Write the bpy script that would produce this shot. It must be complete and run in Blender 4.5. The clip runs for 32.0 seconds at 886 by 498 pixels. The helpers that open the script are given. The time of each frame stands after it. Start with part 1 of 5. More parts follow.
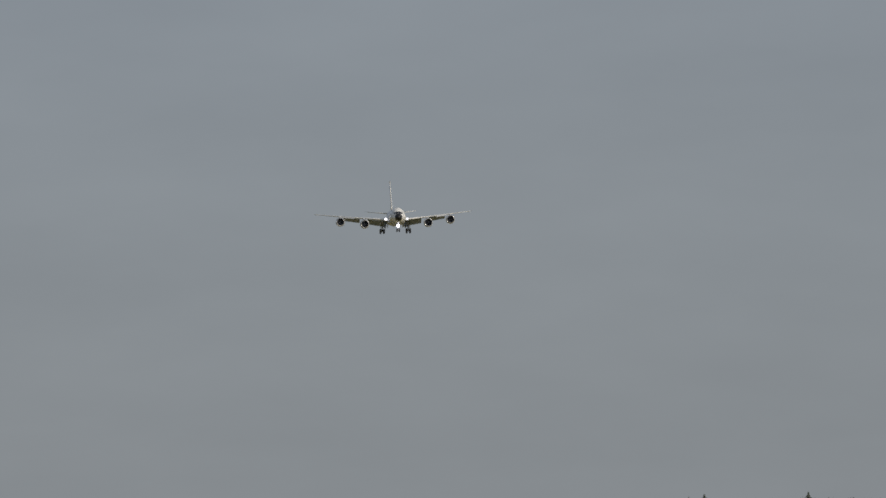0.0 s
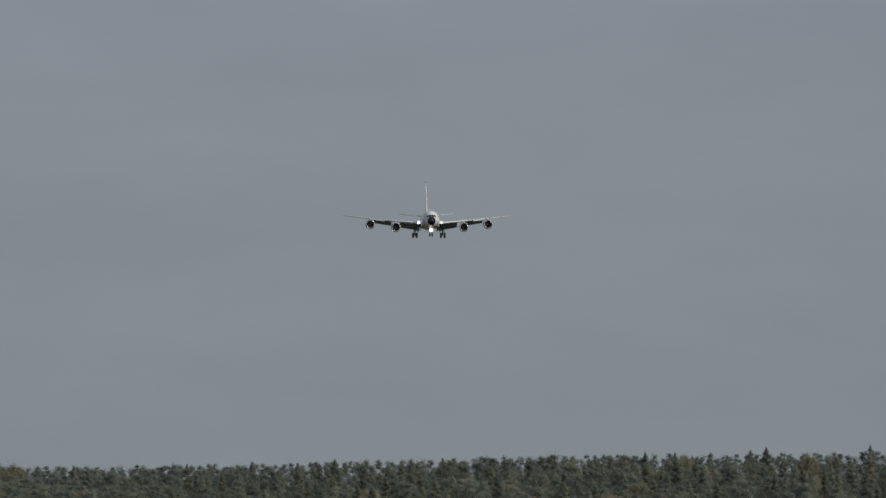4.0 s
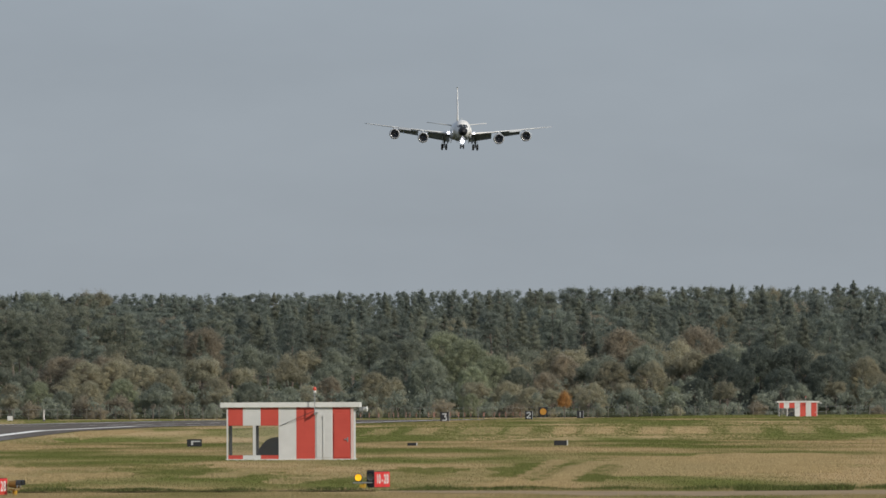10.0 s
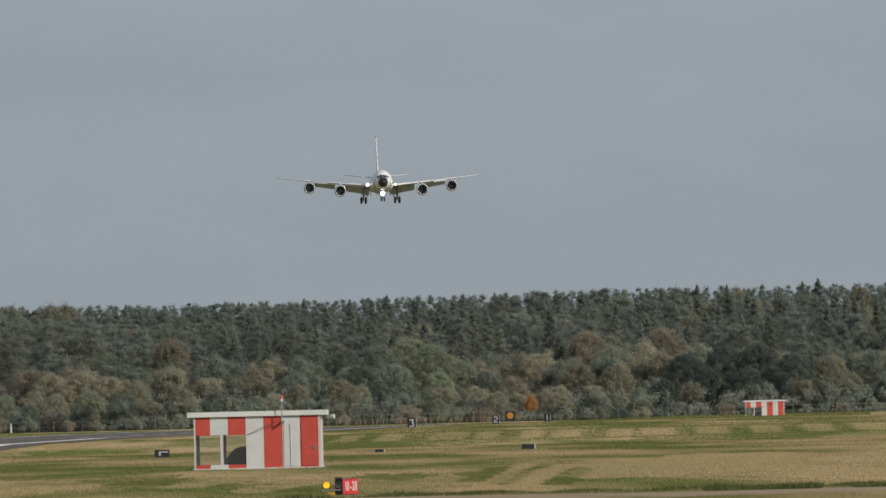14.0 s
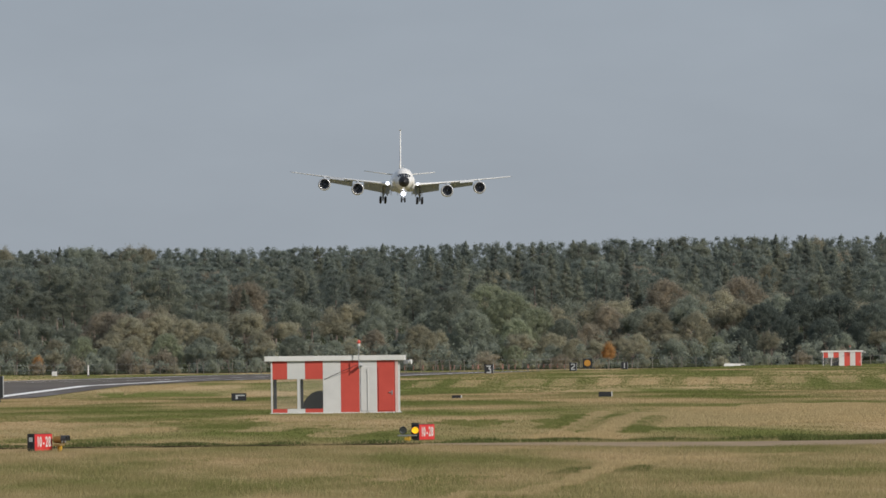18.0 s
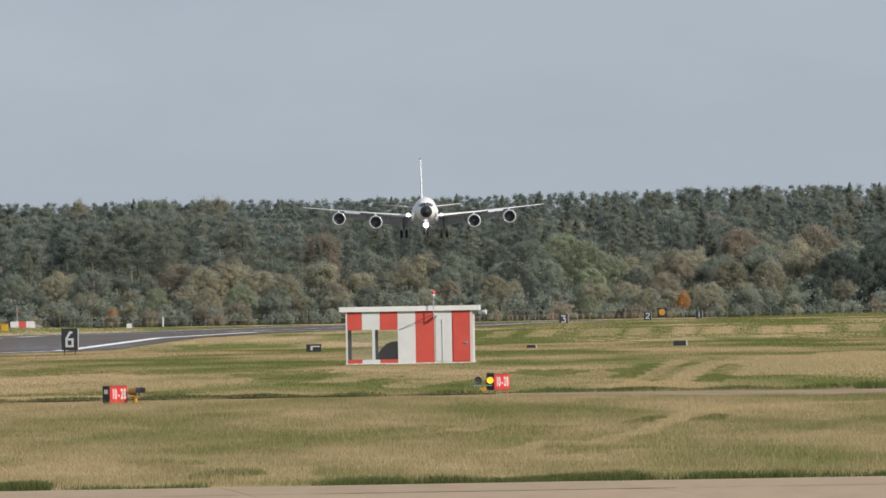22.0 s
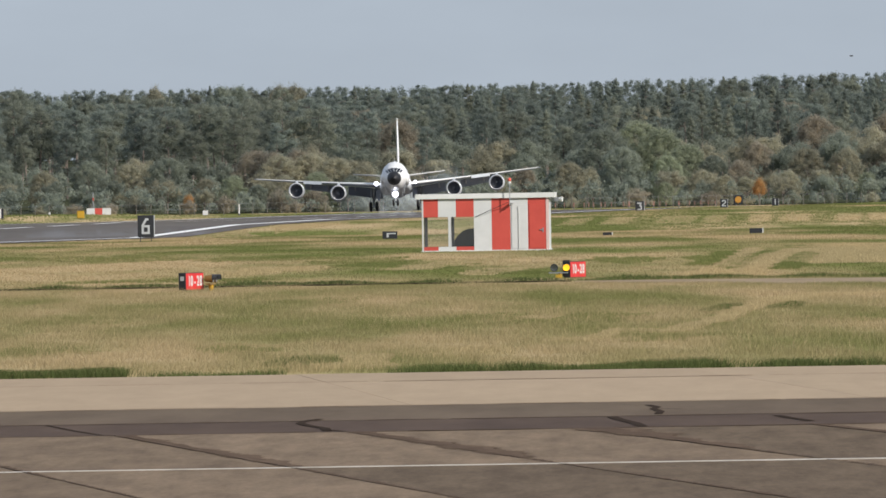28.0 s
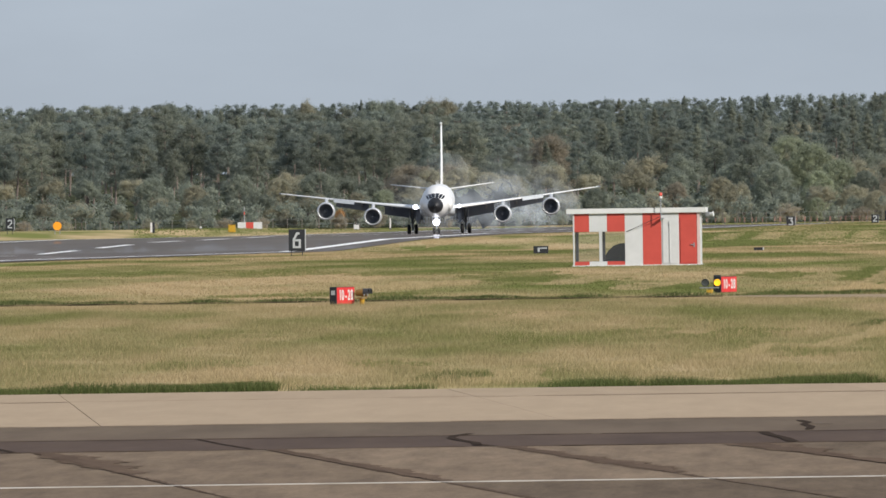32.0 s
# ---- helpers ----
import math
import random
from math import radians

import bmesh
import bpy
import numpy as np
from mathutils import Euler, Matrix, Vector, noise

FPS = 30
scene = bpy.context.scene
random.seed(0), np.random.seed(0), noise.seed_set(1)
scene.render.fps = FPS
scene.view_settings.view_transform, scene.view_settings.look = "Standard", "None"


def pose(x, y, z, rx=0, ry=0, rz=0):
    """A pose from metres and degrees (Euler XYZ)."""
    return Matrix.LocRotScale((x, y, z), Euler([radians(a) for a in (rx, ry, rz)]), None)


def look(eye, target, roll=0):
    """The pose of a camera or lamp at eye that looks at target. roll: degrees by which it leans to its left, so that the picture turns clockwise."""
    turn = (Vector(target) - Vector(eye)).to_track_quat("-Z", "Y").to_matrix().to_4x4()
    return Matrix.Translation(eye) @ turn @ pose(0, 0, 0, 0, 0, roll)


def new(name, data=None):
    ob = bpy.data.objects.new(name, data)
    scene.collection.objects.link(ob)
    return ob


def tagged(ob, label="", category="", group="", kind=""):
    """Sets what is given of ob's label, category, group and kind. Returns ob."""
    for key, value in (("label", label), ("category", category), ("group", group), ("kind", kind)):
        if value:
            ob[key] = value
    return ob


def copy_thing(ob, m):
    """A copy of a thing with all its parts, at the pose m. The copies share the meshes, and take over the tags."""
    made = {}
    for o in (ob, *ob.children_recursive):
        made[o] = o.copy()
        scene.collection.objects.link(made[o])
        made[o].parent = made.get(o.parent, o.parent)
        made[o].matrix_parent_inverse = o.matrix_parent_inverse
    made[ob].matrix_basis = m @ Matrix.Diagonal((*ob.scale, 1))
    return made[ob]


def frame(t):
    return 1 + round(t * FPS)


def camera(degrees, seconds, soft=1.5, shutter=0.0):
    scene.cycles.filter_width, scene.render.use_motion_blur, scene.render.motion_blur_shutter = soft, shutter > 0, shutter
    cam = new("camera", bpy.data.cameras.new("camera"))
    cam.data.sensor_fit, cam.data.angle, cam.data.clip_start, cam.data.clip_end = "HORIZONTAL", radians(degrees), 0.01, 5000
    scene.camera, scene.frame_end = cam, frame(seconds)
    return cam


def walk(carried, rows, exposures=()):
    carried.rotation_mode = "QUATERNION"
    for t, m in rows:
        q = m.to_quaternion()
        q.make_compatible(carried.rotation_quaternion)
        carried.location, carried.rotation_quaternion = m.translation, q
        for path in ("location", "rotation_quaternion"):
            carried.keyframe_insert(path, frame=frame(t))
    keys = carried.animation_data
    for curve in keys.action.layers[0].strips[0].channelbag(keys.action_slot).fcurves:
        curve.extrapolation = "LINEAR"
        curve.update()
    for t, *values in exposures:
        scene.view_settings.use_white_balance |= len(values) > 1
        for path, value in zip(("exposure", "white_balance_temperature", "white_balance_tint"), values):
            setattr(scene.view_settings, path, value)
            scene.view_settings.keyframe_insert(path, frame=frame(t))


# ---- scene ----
EYE = (0, 0, 2.44)
FOV = 3.4549
cam = camera(FOV, 32.0, soft=1.6)
PATH = [
    (0, look(EYE, (13.589, 1000, 27.837), -0.80)),
    (0.5, look(EYE, (16.705, 1000, 32.023), -0.80)),
    (1, look(EYE, (17.156, 1000, 31.264), -0.80)),
    (1.5, look(EYE, (14.242, 1000, 30.591), -0.80)),
    (2, look(EYE, (11.737, 1000, 28.912), -0.80)),
    (2.5, look(EYE, (10.067, 1000, 27.760), -0.80)),
    (4.5, look(EYE, (9.752, 1000, 21.914), -0.63)),
    (5, look(EYE, (11.208, 1000, 18.790), -0.66)),
    (5.5, look(EYE, (11.920, 1000, 18.277), -0.79)),
    (6, look(EYE, (7.988, 1000, 19.242), -0.87)),
    (6.5, look(EYE, (1.125, 1000, 19.681), -0.65)),
    (7, look(EYE, (-2.328, 1000, 18.359), -0.32)),
    (7.5, look(EYE, (-1.566, 1000, 16.094), -0.11)),
    (8, look(EYE, (-1.396, 1000, 14.378), 0.05)),
    (8.5, look(EYE, (-1.621, 1000, 14.194), -0.08)),
    (9, look(EYE, (-1.189, 1000, 14.185), -0.04)),
    (9.5, look(EYE, (0.715, 1000, 13.771), -0.04)),
    (10, look(EYE, (3.211, 1000, 13.107), -0.23)),
    (10.5, look(EYE, (4.085, 1000, 12.801), -0.32)),
    (11, look(EYE, (3.538, 1000, 13.745), -0.63)),
    (11.5, look(EYE, (2.660, 1000, 15.172), -0.88)),
    (12, look(EYE, (2.743, 1000, 15.659), -0.97)),
    (12.5, look(EYE, (3.838, 1000, 15.123), -1.03)),
    (13, look(EYE, (5.163, 1000, 13.920), -1.17)),
    (13.5, look(EYE, (5.822, 1000, 13.414), -1.32)),
    (15.5, look(EYE, (5.518, 1000, 15.981), -1.34)),
    (16, look(EYE, (3.312, 1000, 18.187), -1.39)),
    (16.5, look(EYE, (0.290, 1000, 17.650), -1.26)),
    (17, look(EYE, (-2.064, 1000, 13.622), -1.00)),
    (17.5, look(EYE, (-1.960, 1000, 11.360), -0.89)),
    (18, look(EYE, (0.245, 1000, 9.886), -0.67)),
    (18.5, look(EYE, (0.940, 1000, 9.062), -0.53)),
    (19, look(EYE, (0.000, 1000, 8.209), -0.50)),
    (19.5, look(EYE, (-0.978, 1000, 7.337), -0.57)),
    (20, look(EYE, (-1.258, 1000, 6.645), -0.52)),
    (20.5, look(EYE, (-1.458, 1000, 6.685), -0.76)),
    (21, look(EYE, (-2.631, 1000, 6.767), -0.87)),
    (21.5, look(EYE, (-4.005, 1000, 7.092), -0.86)),
    (22, look(EYE, (-4.852, 1000, 6.563), -1.00)),
    (22.5, look(EYE, (-4.302, 1000, 5.695), -0.76)),
    (23, look(EYE, (-3.668, 1000, 4.508), -0.72)),
    (23.5, look(EYE, (-5.073, 1000, 3.046), -0.88)),
    (24, look(EYE, (-7.534, 1000, 1.648), -1.15)),
    (24.5, look(EYE, (-8.803, 1000, 0.876), -1.14)),
    (25, look(EYE, (-9.364, 1000, 0.467), -1.04)),
    (25.5, look(EYE, (-9.395, 1000, -0.085), -0.86)),
    (27.5, look(EYE, (-9.664, 1000, -2.006), -0.83)),
    (28, look(EYE, (-10.165, 1000, -1.030), -0.94)),
    (28.5, look(EYE, (-11.192, 1000, 0.092), -1.22)),
    (29, look(EYE, (-12.468, 1000, 0.592), -1.28)),
    (29.5, look(EYE, (-14.246, 1000, -0.325), -1.12)),
    (30, look(EYE, (-16.295, 1000, -2.017), -1.05)),
    (30.5, look(EYE, (-17.052, 1000, -2.796), -1.06)),
    (31, look(EYE, (-17.463, 1000, -1.448), -1.16)),
    (31.5, look(EYE, (-18.435, 1000, -0.147), -1.07)),
    (32, look(EYE, (-20.431, 1000, 0.116), -0.82)),
]
walk(cam, PATH, exposures=[(0, -0.87, 7050, 10), (1, -0.95, 7050, 10), (2, -1.02, 7050, 10), (2.5, -1.02, 7000, 10), (4.5, -0.9, 6800, 9), (5, -0.88, 6800, 9), (6, -0.7, 6800, 9), (7, -0.7, 6800, 9), (9, -0.5, 6750, 9), (11, -0.41, 6750, 9), (12, -0.48, 6750, 9), (13, -0.5, 6750, 9), (16, -0.5, 6750, 9), (17, -0.6, 6700, 9), (18, -0.38, 6650, 10), (19, -0.22, 6650, 10), (20, -0.12, 6600, 10), (21, -0.07, 6600, 10), (23, -0.05, 6550, 10), (28, 0.03, 6500, 10), (32, 0.03, 6500, 10)])

# ---- world and sun ----
SUN_AZ, SUN_EL = 50.0, 29.5          # degrees to the right of straight behind the camera, and up
world = bpy.data.worlds.new("sky")
scene.world = world
world.use_nodes = True
wn, wl = world.node_tree.nodes, world.node_tree.links
sky = wn.new("ShaderNodeTexSky")
sky.sky_type = "NISHITA"
sky.sun_disc = False
sky.sun_elevation = radians(SUN_EL)
sky.sun_rotation = radians(180 - SUN_AZ)
sky.air_density, sky.dust_density, sky.ozone_density = 1.0, 0.6, 1.5
tint = wn.new("ShaderNodeMix")
tint.data_type, tint.blend_type = "RGBA", "MULTIPLY"
tint.inputs[0].default_value = 1.0
tint.inputs[7].default_value = (0.34, 0.41, 0.72, 1)
wl.new(sky.outputs[0], tint.inputs[6])
wl.new(tint.outputs[2], wn["Background"].inputs[0])
wn["Background"].inputs[1].default_value = 0.05
# a thin even veil of high cloud over the clear sky
veil = wn.new("ShaderNodeBackground")
veil.inputs[0].default_value, veil.inputs[1].default_value = (0.865, 0.985, 1.10, 1), 0.375
co, mp, wisp, span_ = wn.new("ShaderNodeTexCoord"), wn.new("ShaderNodeMapping"), wn.new("ShaderNodeTexNoise"), wn.new("ShaderNodeMapRange")
mp.inputs["Scale"].default_value = (32, 32, 95)
wisp.inputs["Scale"].default_value, wisp.inputs["Detail"].default_value, wisp.inputs["Roughness"].default_value = 1.0, 5, 0.55
for socket, value in zip((1, 2, 3, 4), (0.25, 0.75, 0.345, 0.405)):
    span_.inputs[socket].default_value = value
wl.new(co.outputs["Generated"], mp.inputs[0])
wl.new(mp.outputs[0], wisp.inputs[0])
wl.new(wisp.outputs[0], span_.inputs[0])
wl.new(span_.outputs[0], veil.inputs[1])
both = wn.new("ShaderNodeAddShader")
wl.new(wn["Background"].outputs[0], both.inputs[0])
wl.new(veil.outputs[0], both.inputs[1])
wl.new(both.outputs[0], wn["World Output"].inputs[0])

sun_dir = Vector((math.sin(radians(SUN_AZ)) * math.cos(radians(SUN_EL)), -math.cos(radians(SUN_AZ)) * math.cos(radians(SUN_EL)), math.sin(radians(SUN_EL))))
sun = new("sun", bpy.data.lights.new("sun", "SUN"))
sun.data.energy, sun.data.angle, sun.data.color = 4.9, radians(0.6), (1.0, 0.94, 0.86)
sun.matrix_world = look(sun_dir * 300, (0, 0, 0))


# ---- materials ----
def mat(name, base, second=None, rough=0.7, metal=0.0, scale=4.0, stretch=(1, 1, 1), bump=0.0, fine=0.0, vary=0.0, island=0.0, glow=0.0, lean=0.0, sharp=0.14, detail=6, keep=0.62, thin=0.0, spec=0.5, place=False):
    """A two-scale noise material in object space. vary: change of value from object to object, island: from piece to piece."""
    m = bpy.data.materials.new(name)
    m.use_nodes = True
    n, l = m.node_tree.nodes, m.node_tree.links
    b = n["Principled BSDF"]
    b.inputs["Roughness"].default_value, b.inputs["Metallic"].default_value = rough, metal
    b.inputs["Specular IOR Level"].default_value = spec
    second = second or tuple(c * 0.8 for c in base)
    co, mp = n.new("ShaderNodeTexCoord"), n.new("ShaderNodeMapping")
    mp.inputs["Scale"].default_value = stretch
    mp.inputs["Rotation"].default_value = (0, 0, lean)
    where = n.new("ShaderNodeNewGeometry").outputs["Position"] if place else co.outputs["Object"]
    l.new(where, mp.inputs[0])
    big = n.new("ShaderNodeTexNoise")
    big.inputs["Scale"].default_value, big.inputs["Detail"].default_value, big.inputs["Roughness"].default_value = scale, detail, keep
    l.new(mp.outputs[0], big.inputs[0])
    ramp = n.new("ShaderNodeValToRGB")
    ramp.color_ramp.elements[0].position, ramp.color_ramp.elements[1].position = 0.5 - sharp, 0.5 + sharp
    ramp.color_ramp.elements[0].color, ramp.color_ramp.elements[1].color = (*second, 1), (*base, 1)
    l.new(big.outputs[0], ramp.inputs[0])
    colour = ramp.outputs[0]
    small = n.new("ShaderNodeTexNoise")
    small.inputs["Scale"].default_value, small.inputs["Detail"].default_value = scale * 14, 3
    l.new(where, small.inputs[0])
    hsv = n.new("ShaderNodeHueSaturation")
    add = None
    for src, amount in ((small.outputs[0], fine), ("object", vary), ("island", island)):
        if not amount:
            continue
        if src == "object":
            src = n.new("ShaderNodeObjectInfo").outputs["Random"]
        elif src == "island":
            src = n.new("ShaderNodeNewGeometry").outputs["Random Per Island"]
        k = n.new("ShaderNodeMath")
        k.operation = "MULTIPLY_ADD"
        l.new(src, k.inputs[0])
        k.inputs[1].default_value = 2 * amount
        if add:
            k.inputs[2].default_value = -amount
            s = n.new("ShaderNodeMath")
            l.new(add, s.inputs[0])
            l.new(k.outputs[0], s.inputs[1])
            add = s.outputs[0]
        else:
            k.inputs[2].default_value = 1 - amount
            add = k.outputs[0]
    if add:
        l.new(colour, hsv.inputs["Color"])
        l.new(add, hsv.inputs["Value"])
        colour = hsv.outputs[0]
    l.new(colour, b.inputs["Base Color"])
    if bump:
        bp = n.new("ShaderNodeBump")
        bp.inputs["Strength"].default_value, bp.inputs["Distance"].default_value = 1.0, bump
        l.new(small.outputs[0], bp.inputs["Height"])
        l.new(bp.outputs[0], b.inputs["Normal"])
    if thin:
        tr, mx = n.new("ShaderNodeBsdfTranslucent"), n.new("ShaderNodeMixShader")
        l.new(colour, tr.inputs[0])
        mx.inputs[0].default_value = thin
        l.new(b.outputs[0], mx.inputs[1])
        l.new(tr.outputs[0], mx.inputs[2])
        l.new(mx.outputs[0], n["Material Output"].inputs[0])
    if glow:
        l.new(colour, b.inputs["Emission Color"])
        b.inputs["Emission Strength"].default_value = glow
    return m


GRASS_A, GRASS_B = (0.45, 0.345, 0.195), (0.17, 0.185, 0.062)
M_GROUND = mat("mown_turf", GRASS_A, GRASS_B, 0.95, scale=1.0, stretch=(0.085, 0.0065, 0), lean=0.02, sharp=0.09, detail=4, keep=0.5, spec=0.0)
MEADOW_A, MEADOW_B = (0.43, 0.335, 0.192), (0.215, 0.21, 0.083)
M_MEADOW = mat("meadow_blades", MEADOW_A, MEADOW_B, 0.85, scale=1.0, stretch=(0.2, 0.016, 0), island=0.06, lean=0.03, sharp=0.12, detail=5, keep=0.55, thin=0.45, spec=0.05)
M_MEADOW_TURF = mat("meadow_turf", MEADOW_A, MEADOW_B, 0.95, scale=1.0, stretch=(0.2, 0.016, 0), lean=0.03, sharp=0.12, detail=5, keep=0.55, spec=0.0)
M_BLADE = mat("grass_blades", GRASS_A, GRASS_B, 0.85, scale=1.0, stretch=(0.085, 0.0065, 0), island=0.05, lean=0.02, sharp=0.09, detail=4, keep=0.5, thin=0.45, spec=0.05)
M_STRAW = mat("dry_straw", (0.512, 0.408, 0.232), (0.432, 0.336, 0.184), 0.85, scale=0.6, island=0.08, thin=0.4, spec=0.05)
M_VERGE = mat("lush_grass", (0.12, 0.142, 0.05), (0.078, 0.1, 0.034), 0.85, scale=0.6, island=0.15, thin=0.4, spec=0.05)
M_FLOOR = mat("forest_floor", (0.072, 0.076, 0.044), (0.048, 0.056, 0.036), 0.95, scale=0.2, spec=0.0)
M_STAIN = mat("joint_stain", (0.132, 0.096, 0.072), (0.1, 0.072, 0.055), 0.9, scale=1.2, stretch=(1.5, 0.2, 1), spec=0.0)
M_WASH = mat("faint_joint_stain", (0.155, 0.113, 0.083), (0.12, 0.087, 0.065), 0.9, scale=1.4, stretch=(1.5, 0.15, 1), fine=0.2, detail=8, keep=0.75, spec=0.0)
M_FIELD = mat("green_mown_grass", (0.19, 0.205, 0.075), (0.15, 0.17, 0.056), 0.85, scale=0.6, island=0.1, thin=0.4, spec=0.05)
M_RUNWAY = mat("runway_asphalt", (0.15, 0.133, 0.122), (0.12, 0.106, 0.098), 0.8, scale=0.08, stretch=(1, 0.1, 1), fine=0.08, spec=0.05)
# a clear coat stands in for the mirage that mirrors at a flat angle
M_RUNWAY.node_tree.nodes["Principled BSDF"].inputs["Coat Weight"].default_value = 0.15
M_RUNWAY.node_tree.nodes["Principled BSDF"].inputs["Coat Roughness"].default_value = 0.0
M_PAINT = mat("road_paint", (0.868, 0.868, 0.850), (0.793, 0.793, 0.765), 0.7, scale=1.5, spec=0.2)
M_WORN = mat("worn_line_paint", (0.528, 0.496, 0.448), (0.4, 0.368, 0.32), 0.8, scale=2.0, spec=0.1)
M_SLAB = mat("weathered_concrete", (0.208, 0.154, 0.104), (0.12, 0.088, 0.06), 0.9, scale=1.4, stretch=(1.5, 0.13, 1), fine=0.3, vary=0.24, sharp=0.13, detail=10, keep=0.8, spec=0.05, place=True)
M_PALE = mat("pale_concrete", (0.416, 0.32, 0.218), (0.336, 0.258, 0.176), 0.9, scale=1.2, stretch=(1.2, 0.12, 1), detail=9, keep=0.75, sharp=0.24, fine=0.1, vary=0.04, spec=0.05, place=True)
M_TAR2 = mat("greyer_asphalt", (0.16, 0.122, 0.086), (0.12, 0.09, 0.064), 0.9, scale=0.5, stretch=(1.5, 0.15, 1), fine=0.12, detail=9, keep=0.7, spec=0.05, place=True)
M_TAR = mat("dark_asphalt", (0.108, 0.077, 0.058), (0.076, 0.054, 0.042), 0.9, scale=0.5, stretch=(1.5, 0.15, 1), fine=0.12, detail=9, keep=0.7, vary=0.05, spec=0.05, place=True)
M_SEAL = mat("tar_sealant", (0.056, 0.043, 0.035), spec=0.0, rough=0.95)
M_SEAM = mat("red_brown_joint_filler", (0.272, 0.188, 0.132), (0.232, 0.16, 0.112), 0.9, scale=2, spec=0.0)
M_HUT_RED = mat("red_painted_metal", (0.496, 0.068, 0.048), (0.44, 0.056, 0.04), 0.55, scale=1.2, fine=0.03)
M_HUT_WHITE = mat("white_painted_metal", (0.56, 0.568, 0.56), (0.504, 0.512, 0.504), 0.5, scale=1.2, fine=0.03)
M_ROOF = mat("white_roof_sheet", (0.624, 0.632, 0.616), (0.544, 0.552, 0.528), 0.6, scale=1.0)
M_DARK = mat("dark_grey_metal", (0.03, 0.032, 0.035), rough=0.5, scale=3)
M_BLACK = mat("black_board", (0.012, 0.014, 0.018), rough=0.6, scale=3)
M_STEEL = mat("galvanised_steel", (0.42, 0.43, 0.44), rough=0.4, metal=0.8, scale=3)
M_SIGN_RED = mat("sign_red", (0.60, 0.03, 0.03), rough=0.45, scale=3)
M_SIGN_WHITE = mat("sign_white", (0.656, 0.656, 0.64), rough=0.5, scale=3)
M_NUMERAL = mat("board_numeral_grey", (0.44, 0.456, 0.464), rough=0.5, scale=3)
M_ORANGE = mat("orange_disc", (0.95, 0.36, 0.015), rough=0.5, scale=3)
M_DULLORANGE = mat("weathered_orange", (0.44, 0.208, 0.024), (0.36, 0.168, 0.024), 0.6, scale=2)
M_YELLOW = mat("yellow_paint", (0.5, 0.29, 0.02), rough=0.5, scale=3)
M_BRONZE = mat("dull_bronze_paint", (0.22, 0.13, 0.03), rough=0.5, scale=3)
M_TRACK = mat("worn_concrete_track", (0.352, 0.276, 0.188), (0.264, 0.208, 0.144), 0.9, scale=0.6, spec=0.0)
M_DITCH_SHADE = mat("ditch_shade", (0.048, 0.04, 0.024), rough=0.95, scale=0.8, spec=0.0)
M_FADED = mat("faded_red_paint", (0.336, 0.16, 0.128), rough=0.7, scale=3)
M_AMBER = mat("amber_lamp", (1.0, 0.52, 0.02), (1.0, 0.52, 0.02), 0.3, glow=1.4)
M_LENS = mat("dull_lens", (0.26, 0.27, 0.28), rough=0.2, scale=3)
M_REDLENS = mat("red_lens", (0.7, 0.12, 0.08), rough=0.25, scale=3)
M_PLANE = mat("grey_white_aircraft_paint", (0.80, 0.80, 0.77), (0.72, 0.72, 0.70), 0.3, scale=0.35, fine=0.02)
M_BELLY = mat("pale_grey_aircraft_paint", (0.48, 0.50, 0.51), (0.42, 0.44, 0.45), 0.45, scale=0.4, fine=0.03)
# darker and bluer than the hull: the underside's shade is in this colour
M_WING = mat("wing_shade_grey_paint", (0.34, 0.385, 0.465), (0.28, 0.32, 0.39), 0.4, scale=0.4, fine=0.03)
M_CHROME = mat("bare_metal_lip", (0.82, 0.82, 0.82), rough=0.34, metal=0.6, scale=2)
M_RADOME = mat("black_radome", (0.012, 0.012, 0.014), rough=0.5, scale=2)
M_GLASS = mat("cockpit_glass", (0.01, 0.012, 0.016), rough=0.08, scale=2)
# duct and fan grey lifted: haze over the dark intakes is in the colour
M_DUCT = mat("hazed_duct_grey", (0.15, 0.16, 0.18), rough=0.45, scale=2)
M_TYRE = mat("tyre_rubber", (0.014, 0.014, 0.015), rough=0.85, scale=4)
M_LIGHT = mat("landing_light_glow", (0.86, 0.88, 1.0), (0.86, 0.88, 1.0), 0.2, glow=5.0)
# needles and leaves paled and blued: the distance haze is in their colours
M_PINE = mat("hazed_pine_needles", (0.300, 0.333, 0.278), (0.228, 0.262, 0.230), 0.9, scale=0.2, vary=0.22, island=0.03, thin=0.66, spec=0.05)
M_PINE2 = mat("hazed_olive_needles", (0.325, 0.342, 0.262), (0.242, 0.262, 0.212), 0.9, scale=0.2, vary=0.22, island=0.03, thin=0.66, spec=0.05)
M_CANOPY = mat("hazed_canopy_needles", (0.272, 0.302, 0.246), (0.195, 0.228, 0.197), 0.9, scale=0.14, island=0.03, thin=0.66, spec=0.05)
M_LEAF = mat("hazed_autumn_leaves", (0.458, 0.420, 0.302), (0.347, 0.346, 0.263), 0.9, scale=0.25, vary=0.22, island=0.04, thin=0.66, spec=0.05)
M_LEAF2 = mat("hazed_dark_green_leaves", (0.355, 0.380, 0.298), (0.269, 0.300, 0.249), 0.9, scale=0.25, vary=0.18, island=0.04, thin=0.66, spec=0.05)
M_GREENLEAF = mat("hazed_green_leaves", (0.452, 0.482, 0.328), (0.341, 0.375, 0.274), 0.9, scale=0.25, vary=0.15, island=0.04, thin=0.66, spec=0.05)
M_DARKLEAF = mat("hazed_oak_leaves", (0.187, 0.215, 0.178), (0.138, 0.165, 0.144), 0.9, scale=0.25, vary=0.12, island=0.04, thin=0.62, spec=0.05)
